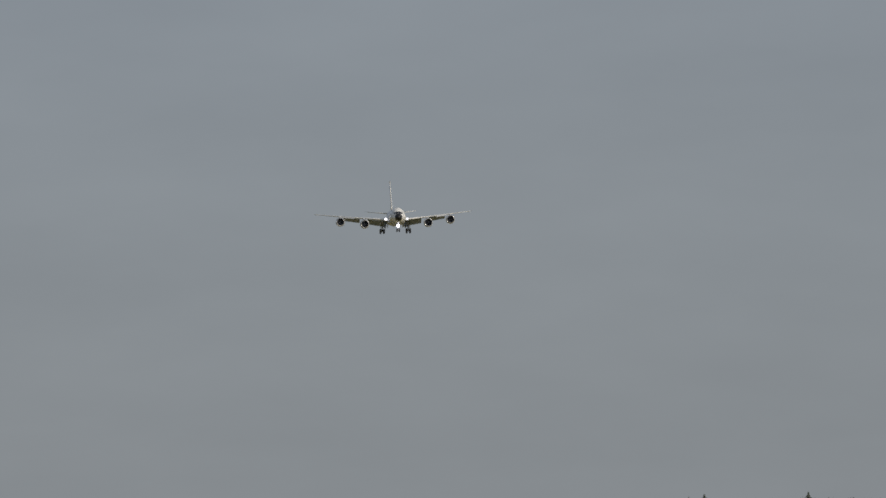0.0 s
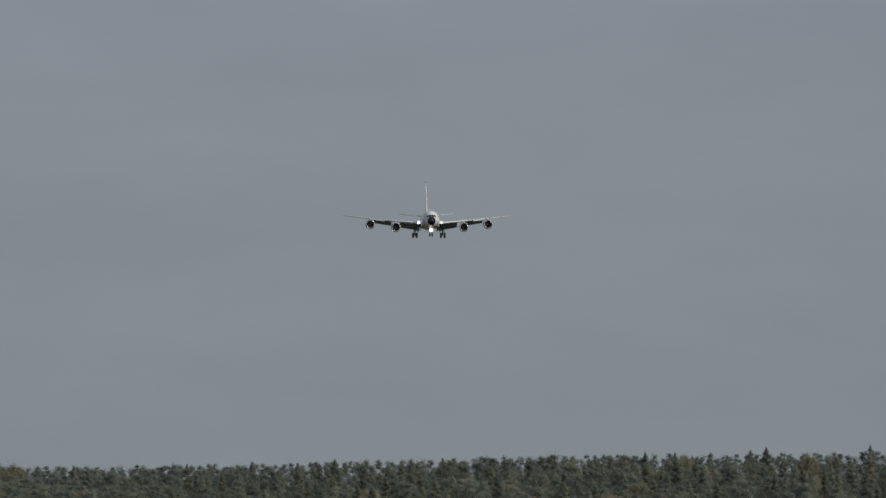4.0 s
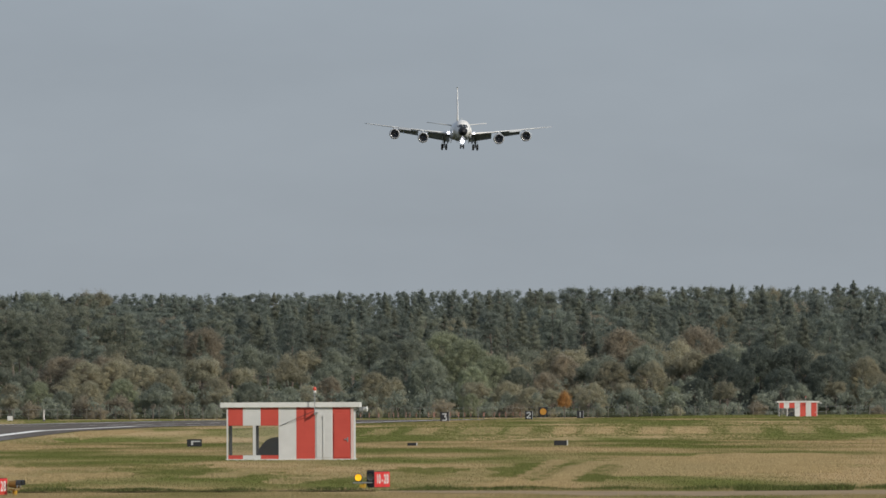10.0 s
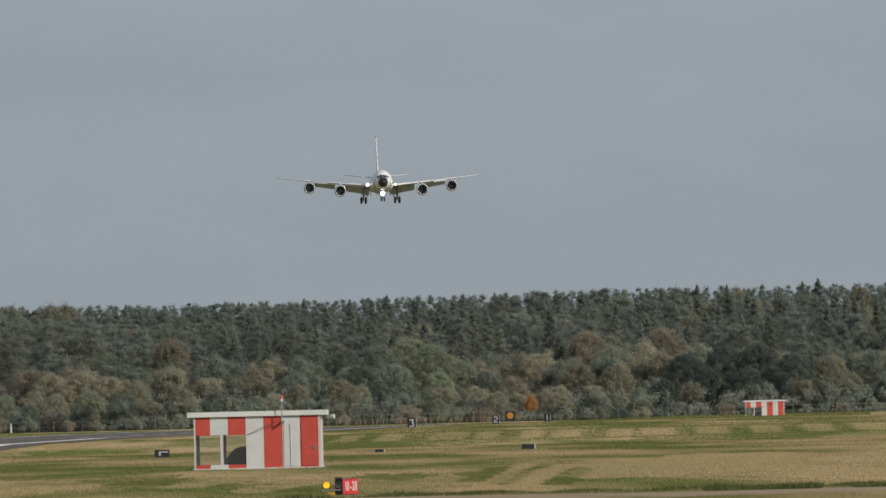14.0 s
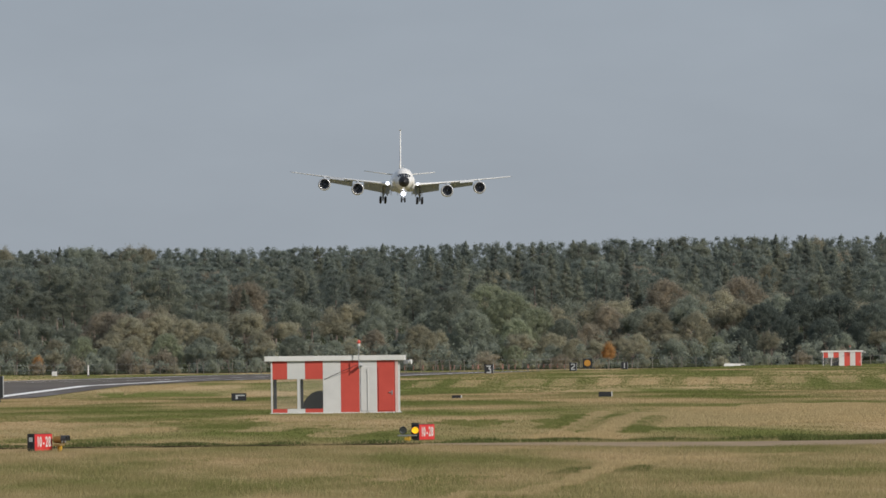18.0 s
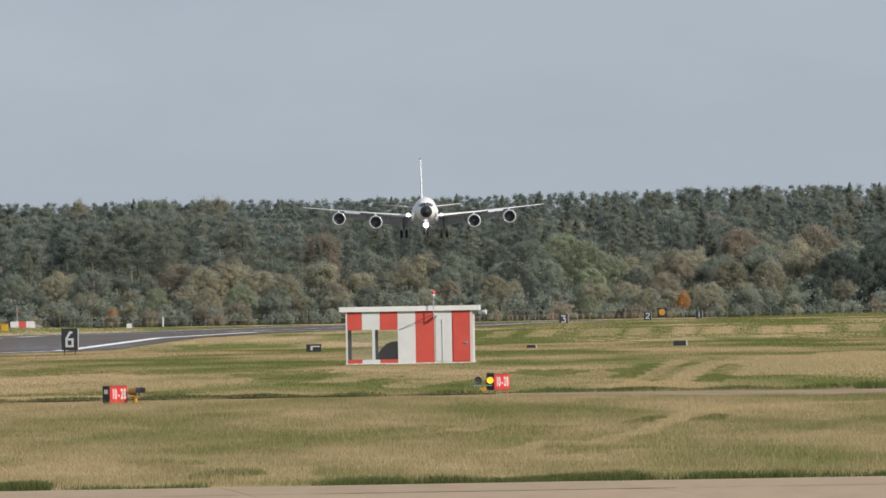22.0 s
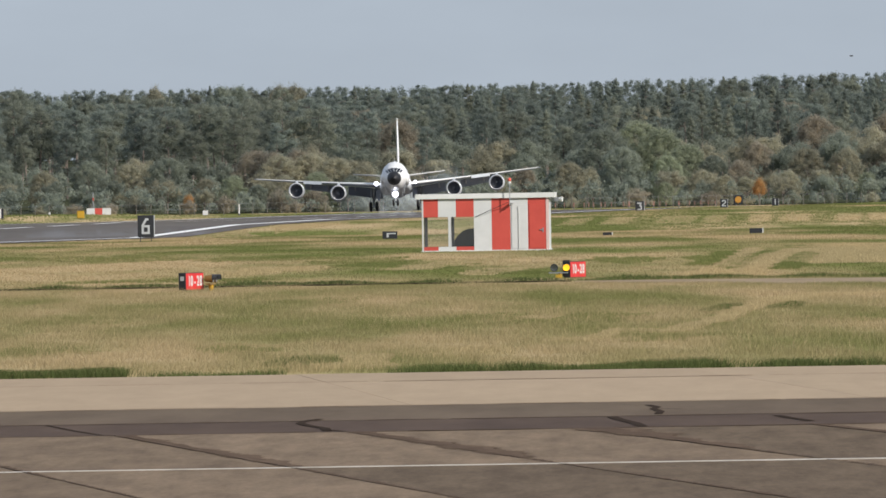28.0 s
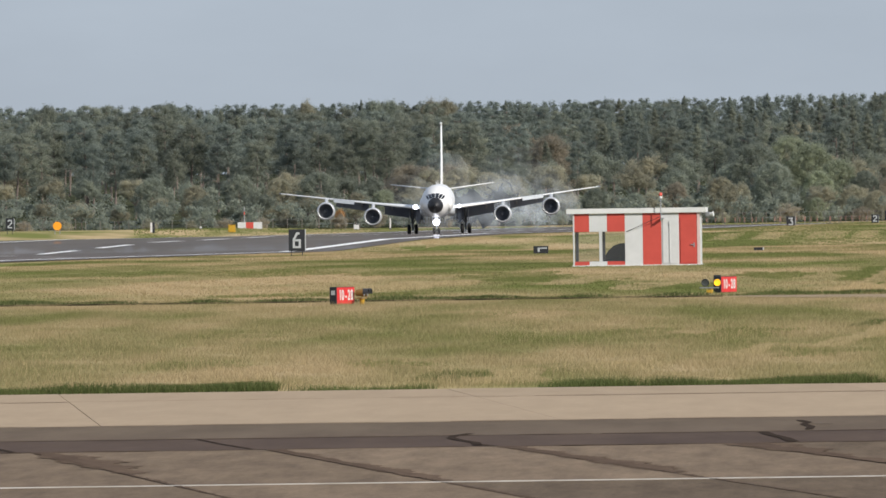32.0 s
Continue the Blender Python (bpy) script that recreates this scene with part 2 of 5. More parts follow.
M_BROWN = mat("hazed_russet_leaves", (0.453, 0.394, 0.298), (0.340, 0.316, 0.251), 0.9, scale=0.25, vary=0.12, island=0.04, thin=0.66, spec=0.05)
M_RUST = mat("orange_leaves", (0.62, 0.37, 0.16), (0.47, 0.30, 0.14), 0.9, scale=0.2, island=0.15, thin=0.66, spec=0.05)
M_BARK = mat("pine_bark", (0.216, 0.172, 0.144), (0.136, 0.112, 0.096), 0.9, scale=0.8, vary=0.2)
M_WOOD = mat("fence_wood", (0.192, 0.176, 0.152), rough=0.9, scale=2)
M_VAN = mat("white_vehicle_paint", (0.78, 0.78, 0.77), rough=0.3, scale=2)
M_CAR = mat("silver_vehicle_paint", (0.42, 0.43, 0.44), rough=0.3, metal=0.5, scale=2)


def smoke_material(name, share):
    """Thin smoke: mostly clear, a share of it scatters light, patchy at the size of a puff."""
    m = bpy.data.materials.new(name)
    m.use_nodes = True
    n, l = m.node_tree.nodes, m.node_tree.links
    b = n["Principled BSDF"]
    b.inputs["Base Color"].default_value, b.inputs["Roughness"].default_value = (0.84, 0.93, 1.0, 1), 1.0
    t, x = n.new("ShaderNodeBsdfTransparent"), n.new("ShaderNodeMixShader")
    co, nz = n.new("ShaderNodeTexCoord"), n.new("ShaderNodeTexNoise")
    nz.inputs["Scale"].default_value, nz.inputs["Detail"].default_value = 0.3, 2
    l.new(co.outputs["Object"], nz.inputs[0])
    ln = n.new("ShaderNodeVectorMath")
    ln.operation = "LENGTH"
    l.new(co.outputs["Object"], ln.inputs[0])
    fade = n.new("ShaderNodeMapRange")
    fade.inputs[1].default_value, fade.inputs[2].default_value = 4.6, 0.4
    fade.inputs[3].default_value, fade.inputs[4].default_value = 0.0, 1.0
    l.new(ln.outputs["Value"], fade.inputs[0])
    rg = n.new("ShaderNodeMapRange")
    rg.inputs[1].default_value, rg.inputs[2].default_value = 0.35, 0.7
    rg.inputs[3].default_value, rg.inputs[4].default_value = 0.15 * share, share
    l.new(nz.outputs[0], rg.inputs[0])
    k = n.new("ShaderNodeMath")
    k.operation = "MULTIPLY"
    l.new(rg.outputs[0], k.inputs[0])
    l.new(fade.outputs[0], k.inputs[1])
    l.new(k.outputs[0], x.inputs[0])
    l.new(t.outputs[0], x.inputs[1])
    l.new(b.outputs[0], x.inputs[2])
    l.new(x.outputs[0], n["Material Output"].inputs[0])
    return m


def pane_material(name, share):
    """Window pane: mostly clear, a share of glossy grey stands in for reflected sky."""
    m = bpy.data.materials.new(name)
    m.use_nodes = True
    n, l = m.node_tree.nodes, m.node_tree.links
    b = n["Principled BSDF"]
    b.inputs["Base Color"].default_value, b.inputs["Roughness"].default_value = (0.55, 0.57, 0.56, 1), 0.12
    t, x = n.new("ShaderNodeBsdfTransparent"), n.new("ShaderNodeMixShader")
    x.inputs[0].default_value = share
    l.new(t.outputs[0], x.inputs[1])
    l.new(b.outputs[0], x.inputs[2])
    l.new(x.outputs[0], n["Material Output"].inputs[0])
    return m


M_PANE = pane_material("sky_grey_window_glass", 0.035)
M_SMOKE = smoke_material("tyre_smoke", 0.19)
M_THICK = smoke_material("fresh_tyre_smoke", 0.28)


# ---- mesh helpers ----
def mesh_of(name, bm, material):
    me = bpy.data.meshes.new(name)
    bm.to_mesh(me)
    bm.free()
    me.materials.append(material)
    return me


def part(name, bm, material, parent=None, label="", smooth=False):
    ob = new(name, mesh_of(name, bm, material))
    if smooth:
        for p in ob.data.polygons:
            p.use_smooth = True
    if parent:
        ob.parent = parent
    if label:
        ob["label"] = label
    return ob


def box(x0, x1, y0, y1, z0, z1, bevel=0.0, bm=None, m=None):
    bm = bm or bmesh.new()
    r = bmesh.ops.create_cube(bm, size=1)
    for v in r["verts"]:
        v.co = Vector((x0 + (v.co.x + 0.5) * (x1 - x0), y0 + (v.co.y + 0.5) * (y1 - y0), z0 + (v.co.z + 0.5) * (z1 - z0)))
    if bevel:
        es = list({e for v in r["verts"] for e in v.link_edges})
        bmesh.ops.bevel(bm, geom=es, offset=bevel, segments=1, affect="EDGES")
    if m:
        bmesh.ops.transform(bm, matrix=m, verts=bm.verts)
    return bm


def rod(p, q, r0, r1=None, sides=8, bm=None):
    bm = bm or bmesh.new()
    p, q = Vector(p), Vector(q)
    r1 = r0 if r1 is None else r1
    turn = (q - p).to_track_quat("Z", "Y").to_matrix().to_4x4()
    bmesh.ops.create_cone(bm, cap_ends=True, segments=sides, radius1=r0, radius2=r1, depth=(q - p).length, matrix=Matrix.Translation((p + q) / 2) @ turn)
    return bm


def ball(c, r, sub=2, bm=None, squash=(1, 1, 1)):
    bm = bm or bmesh.new()
    bmesh.ops.create_icosphere(bm, subdivisions=sub, radius=1, matrix=Matrix.Translation(c) @ Matrix.Diagonal((r * squash[0], r * squash[1], r * squash[2], 1)))
    return bm


def loft(rings, closed=True, cap=True):
    """A skin through rings of equal point counts."""
    bm = bmesh.new()
    vs = [[bm.verts.new(p) for p in ring] for ring in rings]
    n = len(rings[0])
    for a, b in zip(vs, vs[1:]):
        for i in range(n if closed else n - 1):
            bm.faces.new((a[i], a[(i + 1) % n], b[(i + 1) % n], b[i]))
    if cap:
        bm.faces.new(vs[0][::-1])
        bm.faces.new(vs[-1])
    bmesh.ops.recalc_face_normals(bm, faces=bm.faces)
    return bm


def lathe(profile, axis_point, sides=28):
    """Profile of (along y, radius) turned about an axis along y."""
    ax, ay, az = axis_point
    bm = bmesh.new()
    rings = []
    for y, r in profile:
        rings.append([bm.verts.new((ax + r * math.cos(a), ay + y, az + r * math.sin(a))) for a in (2 * math.pi * i / sides for i in range(sides))])
    for a, b in zip(rings, rings[1:]):
        for i in range(sides):
            bm.faces.new((a[i], a[(i + 1) % sides], b[(i + 1) % sides], b[i]))
    bmesh.ops.recalc_face_normals(bm, faces=bm.faces)
    return bm


def empty(name, m, label, category, group="", kind=""):
    ob = new(name)
    ob.matrix_world = m
    return tagged(ob, label, category, group, kind)


def lettering(text, height, material, name, parent, m, squeeze=1.0):
    """Flat raised characters from the built-in font, centred."""
    cu = bpy.data.curves.new(name, "FONT")
    cu.body, cu.size, cu.extrude, cu.align_x, cu.align_y = text, height / 0.7, 0.006, "CENTER", "CENTER"
    cu.offset, cu.space_character = 0.009, 1.0
    tmp = bpy.data.objects.new("tmp", cu)
    scene.collection.objects.link(tmp)
    me = bpy.data.meshes.new_from_object(tmp.evaluated_get(bpy.context.evaluated_depsgraph_get()))
    bpy.data.objects.remove(tmp)
    bpy.data.curves.remove(cu)
    me.name = name
    me.materials.clear()
    me.materials.append(material)
    me.transform(m @ pose(0, 0, 0, 90) @ Matrix.Diagonal((squeeze, 1, 1, 1)))
    ob = new(name, me)
    ob.parent = parent
    return ob


STROKES = {"6": (((0.75, 1.0), (0.55, 1.0), (0.1, 0.55), (0.1, 0.0), (0.9, 0.0), (0.9, 0.5), (0.1, 0.5)),), "3": (((0.05, 1.0), (0.9, 1.0), (0.55, 0.58), (0.9, 0.5), (0.95, 0.1), (0.8, 0.0), (0.05, 0.0)),),
           "2": (((0.05, 0.85), (0.2, 1.0), (0.8, 1.0), (0.95, 0.85), (0.95, 0.62), (0.05, 0.12), (0.05, 0.0), (0.98, 0.0)),), "1": (((0.5, 0.0), (0.5, 1.0)),)}


def numeral(text, w, h, thick, material, parent, y, z):
    """An angular numeral of flat bars."""
    bm = bmesh.new()
    for line in STROKES[text]:
        for k, ((xa, za), (xb, zb)) in enumerate(zip(line, line[1:])):
            y -= 0.003
            p, q = Vector(((xa - 0.5) * w, y, z + (za - 0.5) * h)), Vector(((xb - 0.5) * w, y, z + (zb - 0.5) * h))
            d = (q - p).normalized() * thick / 2
            o = Vector((-d.z, 0, d.x))
            p, q = p - d, q + d
            vs = [bm.verts.new(c + Vector((0, e, 0))) for e in (0, 0.015) for c in (p - o, q - o, q + o, p + o)]
            for f in ((0, 1, 2, 3), (4, 7, 6, 5), (0, 4, 5, 1), (1, 5, 6, 2), (2, 6, 7, 3), (3, 7, 4, 0)):
                bm.faces.new([vs[i] for i in f])
    return part("numeral", bm, material, parent)


def raw_mesh(name, verts, faces, material):
    me = bpy.data.meshes.new(name)
    verts = np.asarray(verts, dtype=np.float32)
    faces = np.asarray(faces, dtype=np.int32)
    k = faces.shape[1]
    me.vertices.add(len(verts))
    me.vertices.foreach_set("co", verts.ravel())
    me.loops.add(faces.size)
    me.loops.foreach_set("vertex_index", faces.ravel())
    me.polygons.add(len(faces))
    me.polygons.foreach_set("loop_start", np.arange(0, faces.size, k, dtype=np.int32))
    me.update(calc_edges=True)
    me.materials.append(material)
    return me


# ---- the lie of the land ----
LIE_Y = (-500, 700, 1000, 1260, 1390, 1550, 1700, 1850, 2080, 2400, 2900, 3000, 3080, 3250, 3420, 3700, 4900)
LIE_Z = (0, 0, -0.3, -0.6, 0.15, 0.33, 0.2, 0.05, 0.0, 0.0, -0.2, 0.0, 2.8, 8.0, 12.5, 13.0, 13.0)


def axis_x(y):
    """The runway's centre line."""
    return -110.8 + 0.0394 * y


def step(a, b, v):
    k = np.clip((v - a) / (b - a), 0, 1)
    return k * k * (3 - 2 * k)


def land(x, y):
    x, y = np.asarray(x, float), np.asarray(y, float)
    z = np.interp(y, LIE_Y, LIE_Z)
    g = x - axis_x(y)
    z = z - 0.2 * ((y > 111.2) & (y < 205.9))
    return z + 0.95 * step(28, 48, -g) * step(1250, 1600, y) * (1 - step(2100, 2500, y)) + 0.6 * step(30, 70, g) * step(1290, 1480, y) * (1 - step(2650, 2780, y)) - (0.55 + 0.55 * step(-40, 20, x)) * step(2812, 2824, y) * (1 - step(2858, 2870, y)) - 1.9 * step(-74, -65, x) * step(2862, 2866, y) * (1 - step(2876, 2880, y))


ground_y = np.concatenate([np.linspace(-500, 95, 8), [105, 111.1, 111.4, 140, 170, 205.7, 206.0], np.linspace(215, 1000, 54), np.linspace(1015, 2850, 126), np.linspace(2858, 2890, 17), np.linspace(2900, 2910, 2), np.linspace(2925, 3700, 32), np.linspace(3800, 4900, 8)])
ground_x = np.concatenate([np.linspace(-2500, -260, 12), np.linspace(-240, 240, 97), np.linspace(260, 2500, 12)])
gx, gy = np.meshgrid(ground_x, ground_y)
nx, ny = len(ground_x), len(ground_y)
idx = np.arange(nx * ny).reshape(ny, nx)
ground = new("ground", raw_mesh("ground", np.stack([gx, gy, land(gx, gy)], -1).reshape(-1, 3), np.stack([idx[:-1, :-1], idx[:-1, 1:], idx[1:, 1:], idx[1:, :-1]], -1).reshape(-1, 4), M_GROUND))
ground.data.materials.append(M_MEADOW_TURF)
for p in ground.data.polygons:
    if p.center.y < 424:
        p.material_index = 1
tagged(ground, "flat airfield turf in patches of green and dry straw", "ground", kind="structure")


def ribbon(x_left, x_right, y0, y1, lift, material, name, step_y=15.0):
    """A flush strip that follows the land between two edges given as functions of y."""
    ys = np.arange(y0, y1 + 0.01, step_y)
    v, f = [], []
    for y in ys:
        for x in np.linspace(x_left(y), x_right(y), 5):
            v.append((x, y, float(np.interp(y, LIE_Y, LIE_Z)) + lift))
    for r in range(len(ys) - 1):
        for c in range(4):
            a = r * 5 + c
            f.append((a, a + 1, a + 6, a + 5))
    return new(name, raw_mesh(name, v, f, material))


runway = tagged(ribbon(lambda y: axis_x(y) - 28, lambda y: axis_x(y) + 26, 700, 2650, 0.05, M_RUNWAY, "runway"), "dark grey asphalt runway with white edge lines", "runway", kind="structure")
for k, off in enumerate((-22.4, 21.6)):
    ln = ribbon(lambda y: axis_x(y) + off, lambda y: axis_x(y) + off + 1.3, 700, 2650, 0.08, M_PAINT, "edge_line")
    ln.parent = runway
for k in range(31):
    ln = ribbon(lambda y: axis_x(y) - 0.5, lambda y: axis_x(y) + 0.5, 720 + 61 * k, 720 + 61 * k + 36, 0.075, M_PAINT, "centre_dash", 12.0)
    ln.parent = runway

ys, xs = np.linspace(2972, 3720, 40), np.linspace(-900, 900, 61)
fx, fy = np.meshgrid(xs, ys)
idx = np.arange(fx.size).reshape(fx.shape)
tagged(new("forest_floor", raw_mesh("forest_floor", np.stack([fx, fy, land(fx, fy) + 0.12], -1).reshape(-1, 3), np.stack([idx[:-1, :-1], idx[:-1, 1:], idx[1:, 1:], idx[1:, :-1]], -1).reshape(-1, 4), M_FLOOR)), "dark leaf-strewn floor of the wood", "forest floor", kind="structure")

# ---- the near taxiway: bands of slabs, joints running slightly askew ----
taxiway = tagged(new("taxiway", mesh_of("taxiway", box(-420, 420, 111.5, 205.8, -0.35, 0.012), M_SEAL)), "wide taxiway of weathered concrete slabs and dark asphalt bands", "taxiway", kind="structure")
taxiway.location.z = -0.05


def slab_mesh(y0, y1, width, material, slope, thick=0.05, gap=0.009, rim=0.012):
    """A slab with a chamfered rim and leaning long joints."""
    bm = bmesh.new()
    rings = []
    for inset, z in ((gap, 0.0), (gap, thick - 0.012), (gap + rim, thick)):
        rings.append([bm.verts.new((x - slope * (y - y0), y - y0, z)) for x, y in ((inset, y0 + inset), (width - inset, y0 + inset), (width - inset, y1 - inset), (inset, y1 - inset))])
    for a, b in zip(rings, rings[1:]):
        for i in range(4):
            bm.faces.new((a[i], a[(i + 1) % 4], b[(i + 1) % 4], b[i]))
    bm.faces.new(rings[-1])
    return mesh_of("slab", bm, material)


# rows of slabs: near and far edge, paint, pitch of the joints, where a joint crosses y = 134.4, lean of the joints
for y0, y1, material, width, at, slope, name in ((111.6, 133.8, M_SLAB, 2.44, -2.83, 0.113, "slab"), (133.8, 154.0, M_SLAB, 2.44, -2.83, 0.113, "slab"), (154.0, 162.0, M_TAR, 21.0, -6.0, 0.113, "asphalt_panel"),
                                                 (162.0, 173.0, M_TAR2, 27.0, -9.0, 0.113, "asphalt_panel"), (173.0, 196.4, M_PALE, 5.45, 0.25, 0.062, "slab"), (196.4, 205.8, M_PALE, 5.45, 0.25, 0.062, "slab")):
    me = slab_mesh(y0, y1, width, material, slope, gap=0.002 if material is M_PALE else 0.004, rim=0.004 if material is M_PALE else 0.007)
    count = int(90 / width)
    for k in range(-count // 2, count // 2 + 1):
        ob = new(name, me)
        ob.location = (k * width + at - slope * (y0 - 134.4), y0, random.uniform(0, 0.004))
        ob.parent = taxiway
line = part("guide_line", box(-60, 60, 133.70, 133.88, 0.05, 0.0612), M_WORN, taxiway)
for pts, w in ((((-3.05, 163.2), (-3.2, 161.8), (-3.22, 160.2), (-3.08, 158.4), (-2.88, 156.6), (-2.82, 154.6)), 0.05), (((0.62, 169.9), (0.72, 168.2), (0.66, 166.8), (0.74, 164.8), (0.70, 162.8)), 0.045), (((0.30, 170.4), (0.66, 169.9)), 0.03), (((0.72, 166.9), (0.98, 166.4)), 0.035), (((0.19, 161.4), (0.26, 159.5), (0.42, 156.8), (0.5, 154.4)), 0.06), (((1.98, 160.6), (2.12, 158.4), (2.3, 156.2)), 0.05), (((-6.05, 161.8), (-5.6, 157.6), (-5.18, 154.2)), 0.02), (((-2.85, 155.4), (-2.62, 154.2)), 0.03), (((-8.5, 161.9), (-8.2, 158.4), (-7.7, 154.3)), 0.035)):
    bm = bmesh.new()
    for (xa, ya), (xb, yb) in zip(pts, pts[1:]):
        vs = [bm.verts.new(p) for p in ((xa - w, ya, 0.0596), (xa + w, ya, 0.0596), (xb + w, yb, 0.0596), (xb - w, yb, 0.0596))]
        bm.faces.new(vs)
    part("tar_patch", bm, M_SEAL, taxiway)

def ragged(name, material, x_at, y0, y1, wide, seed, z, step=0.22):
    """A dark worn strip with frayed edges running away along the slabs."""
    r = np.random.default_rng(seed)
    bm = bmesh.new()
    ys = np.arange(y0, y1, step)
    w = wide * (0.35 + 0.65 * np.abs(np.sin(ys * 0.21 + seed * 1.7) * np.sin(ys * 0.13 + seed)))
    for y, q in zip(ys, w):
        q *= 1 + 0.25 * math.sin(y * 1.9 + seed) + 0.12 * math.sin(y * 5.3 + 2 * seed)
        a, b = x_at(y) - q * r.uniform(0.3, 0.45), x_at(y) + q * r.uniform(0.8, 1.0)
        h = step * 0.52
        bm.faces.new([bm.verts.new(p) for p in ((a, y - h, z), (b, y - h, z), (b + r.normal(0, 0.02), y + h, z), (a + r.normal(0, 0.02), y + h, z))])
        z += 0.000004
    part(name, bm, material, taxiway)


for k in range(-18, 19):
    xj = k * 2.44 - 2.83
    ragged("joint_stain", M_WASH, lambda y: xj + 0.05 - 0.113 * (y - 134.4), 134.5 + 3 * ((k * 7) % 3), 153.8, 0.46 if k % 3 else 0.25, k + 30, 0.0576)
    ragged("joint_stain", M_STAIN, lambda y: xj + 0.08 - 0.113 * (y - 134.4), 138 + 3 * ((k * 7) % 3), 153.8, 0.2 if k % 3 else 0.1, k + 30, 0.0581)
    ragged("joint_stain", M_STAIN, lambda y: xj - 0.113 * (y - 134.4), 111.8, 153.8, 0.05, k + 70, 0.0589)
# worn seams along the bands
for y, half, material in ((196.4, 0.22, M_SEAM), (162.0, 0.2, M_STAIN), (154.1, 0.2, M_STAIN), (173.2, 0.2, M_SEAM)):
    r = np.random.default_rng(int(y))
    bm = bmesh.new()
    x = -30.0
    while x < 30:
        n = r.uniform(0.15, 0.9)
        a, b = r.uniform(0.2, 1.0) * half, r.uniform(0.2, 1.0) * half
        bm.faces.new([bm.verts.new(p) for p in ((x, y - a, 0.0576), (x + n, y - a * 0.9, 0.0576), (x + n, y + b, 0.0576), (x, y + b, 0.0576))])
        x += n * (1.0 if r.uniform() < 0.95 else 1.3)
    part("worn_seam", bm, material, taxiway)

# the narrow track between the fields
track = bmesh.new()
edge = [(-0.5, 413, 419), (0.8, 409, 419), (3.5, 400, 417), (5.5, 391, 414), (8.5, 388, 411), (14, 394, 413), (40, 398, 417)]
for z in (0.02,):
    a = [(track.verts.new((x, n, z)), track.verts.new((x, f, z))) for x, n, f in edge]
    for (p, q), (r, s) in zip(a, a[1:]):
        track.faces.new((p, r, s, q))
tagged(part("track", track, M_TRACK), "pale concrete service track between strips of grass", "track", kind="structure")


# flat dark strip, painted where the ditch edge lies in shadow
ditch = bmesh.new()
box(-60, -0.6, 417.2, 421.5, -0.02, 0.03, 0, ditch)
tagged(part("ditch_edge", ditch, M_DITCH_SHADE), "dark strip for the shadow line along a shallow ditch", "ditch", kind="structure")


# ---- grass ----
def blades(count, x_of, y0, y1, h0, h1, width, material, name, label, keep=None, seed=1, lean=0.22):
    """Tufts of leaning three-sided blades over a stretch of land; width grows with distance."""
    rng = np.random.default_rng(seed)
    y = rng.uniform(y0, y1, count)
    x = x_of(y, rng.uniform(-1, 1, count))
    if keep is not None:
        ok = keep(x, y)
        x, y = x[ok], y[ok]
    n = len(x)
    z = land(x, y)
    h = rng.uniform(h0, h1, n) * (0.8 + 0.4 * np.sin(x * 1.7 + y * 0.31) * np.sin(x * 0.6 - y * 0.13))
    w = width * rng.uniform(0.6, 1.4, n)
    a = rng.uniform(-0.9, 0.9, n)
    lx, ly = rng.normal(0.05, lean, n) * h, rng.normal(0, lean, n) * h
    p = np.stack([np.stack([x - w * np.cos(a), y - w * np.sin(a), z - 0.02], -1), np.stack([x + w * np.cos(a), y + w * np.sin(a), z - 0.02], -1), np.stack([x + lx, y + ly, z + h], -1)], 1)
    me = raw_mesh(name, p.reshape(-1, 3), np.arange(3 * n).reshape(-1, 3), material)
    return tagged(new(name, me), label, "grass", kind="stuff")


off_track = lambda x, y: ~((y > np.interp(x, [e[0] for e in edge], [e[1] for e in edge])) & (y < np.interp(x, [e[0] for e in edge], [e[2] for e in edge])))
span = lambda y, r: r * (y * 0.0335 + 6) - 0.0105 * y + 0.5
blades(640000, span, 206.3, 430, 0.03, 0.125, 0.0048, M_MEADOW, "meadow_grass", "tall dry meadow grass mixed with green tufts", off_track, 1, 0.42)
blades(300000, lambda y, r: r * (y * 0.0355 + 6) - 0.0075 * y, 425, 900, 0.03, 0.085, 0.014, M_BLADE, "meadow_grass", "short mown grass, straw and green, around the hut", None, 2, 0.5)
blades(190000, lambda y, r: r * (y * 0.0375 + 6) - 0.0035 * y, 890, 1750, 0.03, 0.09, 0.05, M_BLADE, "mown_grass", "close-mown airfield grass in straw and green bands", lambda x, y: x - axis_x(y) > 27, 6)
bank = lambda x: np.clip(0.45 + 0.35 * np.sin(x * 0.9 + 1.2) + 0.3 * np.sin(x * 2.3 + 0.5) + 0.15 * np.sin(x * 5.1), 0.12, 1.0) * np.where((x > -6.6) & (x < -2.9), 0.25, 1.0) + np.where(x < -6.6, 0.3, 0.0)
blades(90000, lambda y, r: r * 14, 205.9, 209.8, 0.05, 0.17, 0.006, M_VERGE, "verge_grass", "lush green grass along the taxiway edge", lambda x, y: (y - 205.9) < 3.6 * bank(x) - 0.2, 3, 0.6)
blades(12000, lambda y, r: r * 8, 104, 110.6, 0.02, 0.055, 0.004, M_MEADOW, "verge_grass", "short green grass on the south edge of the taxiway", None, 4)
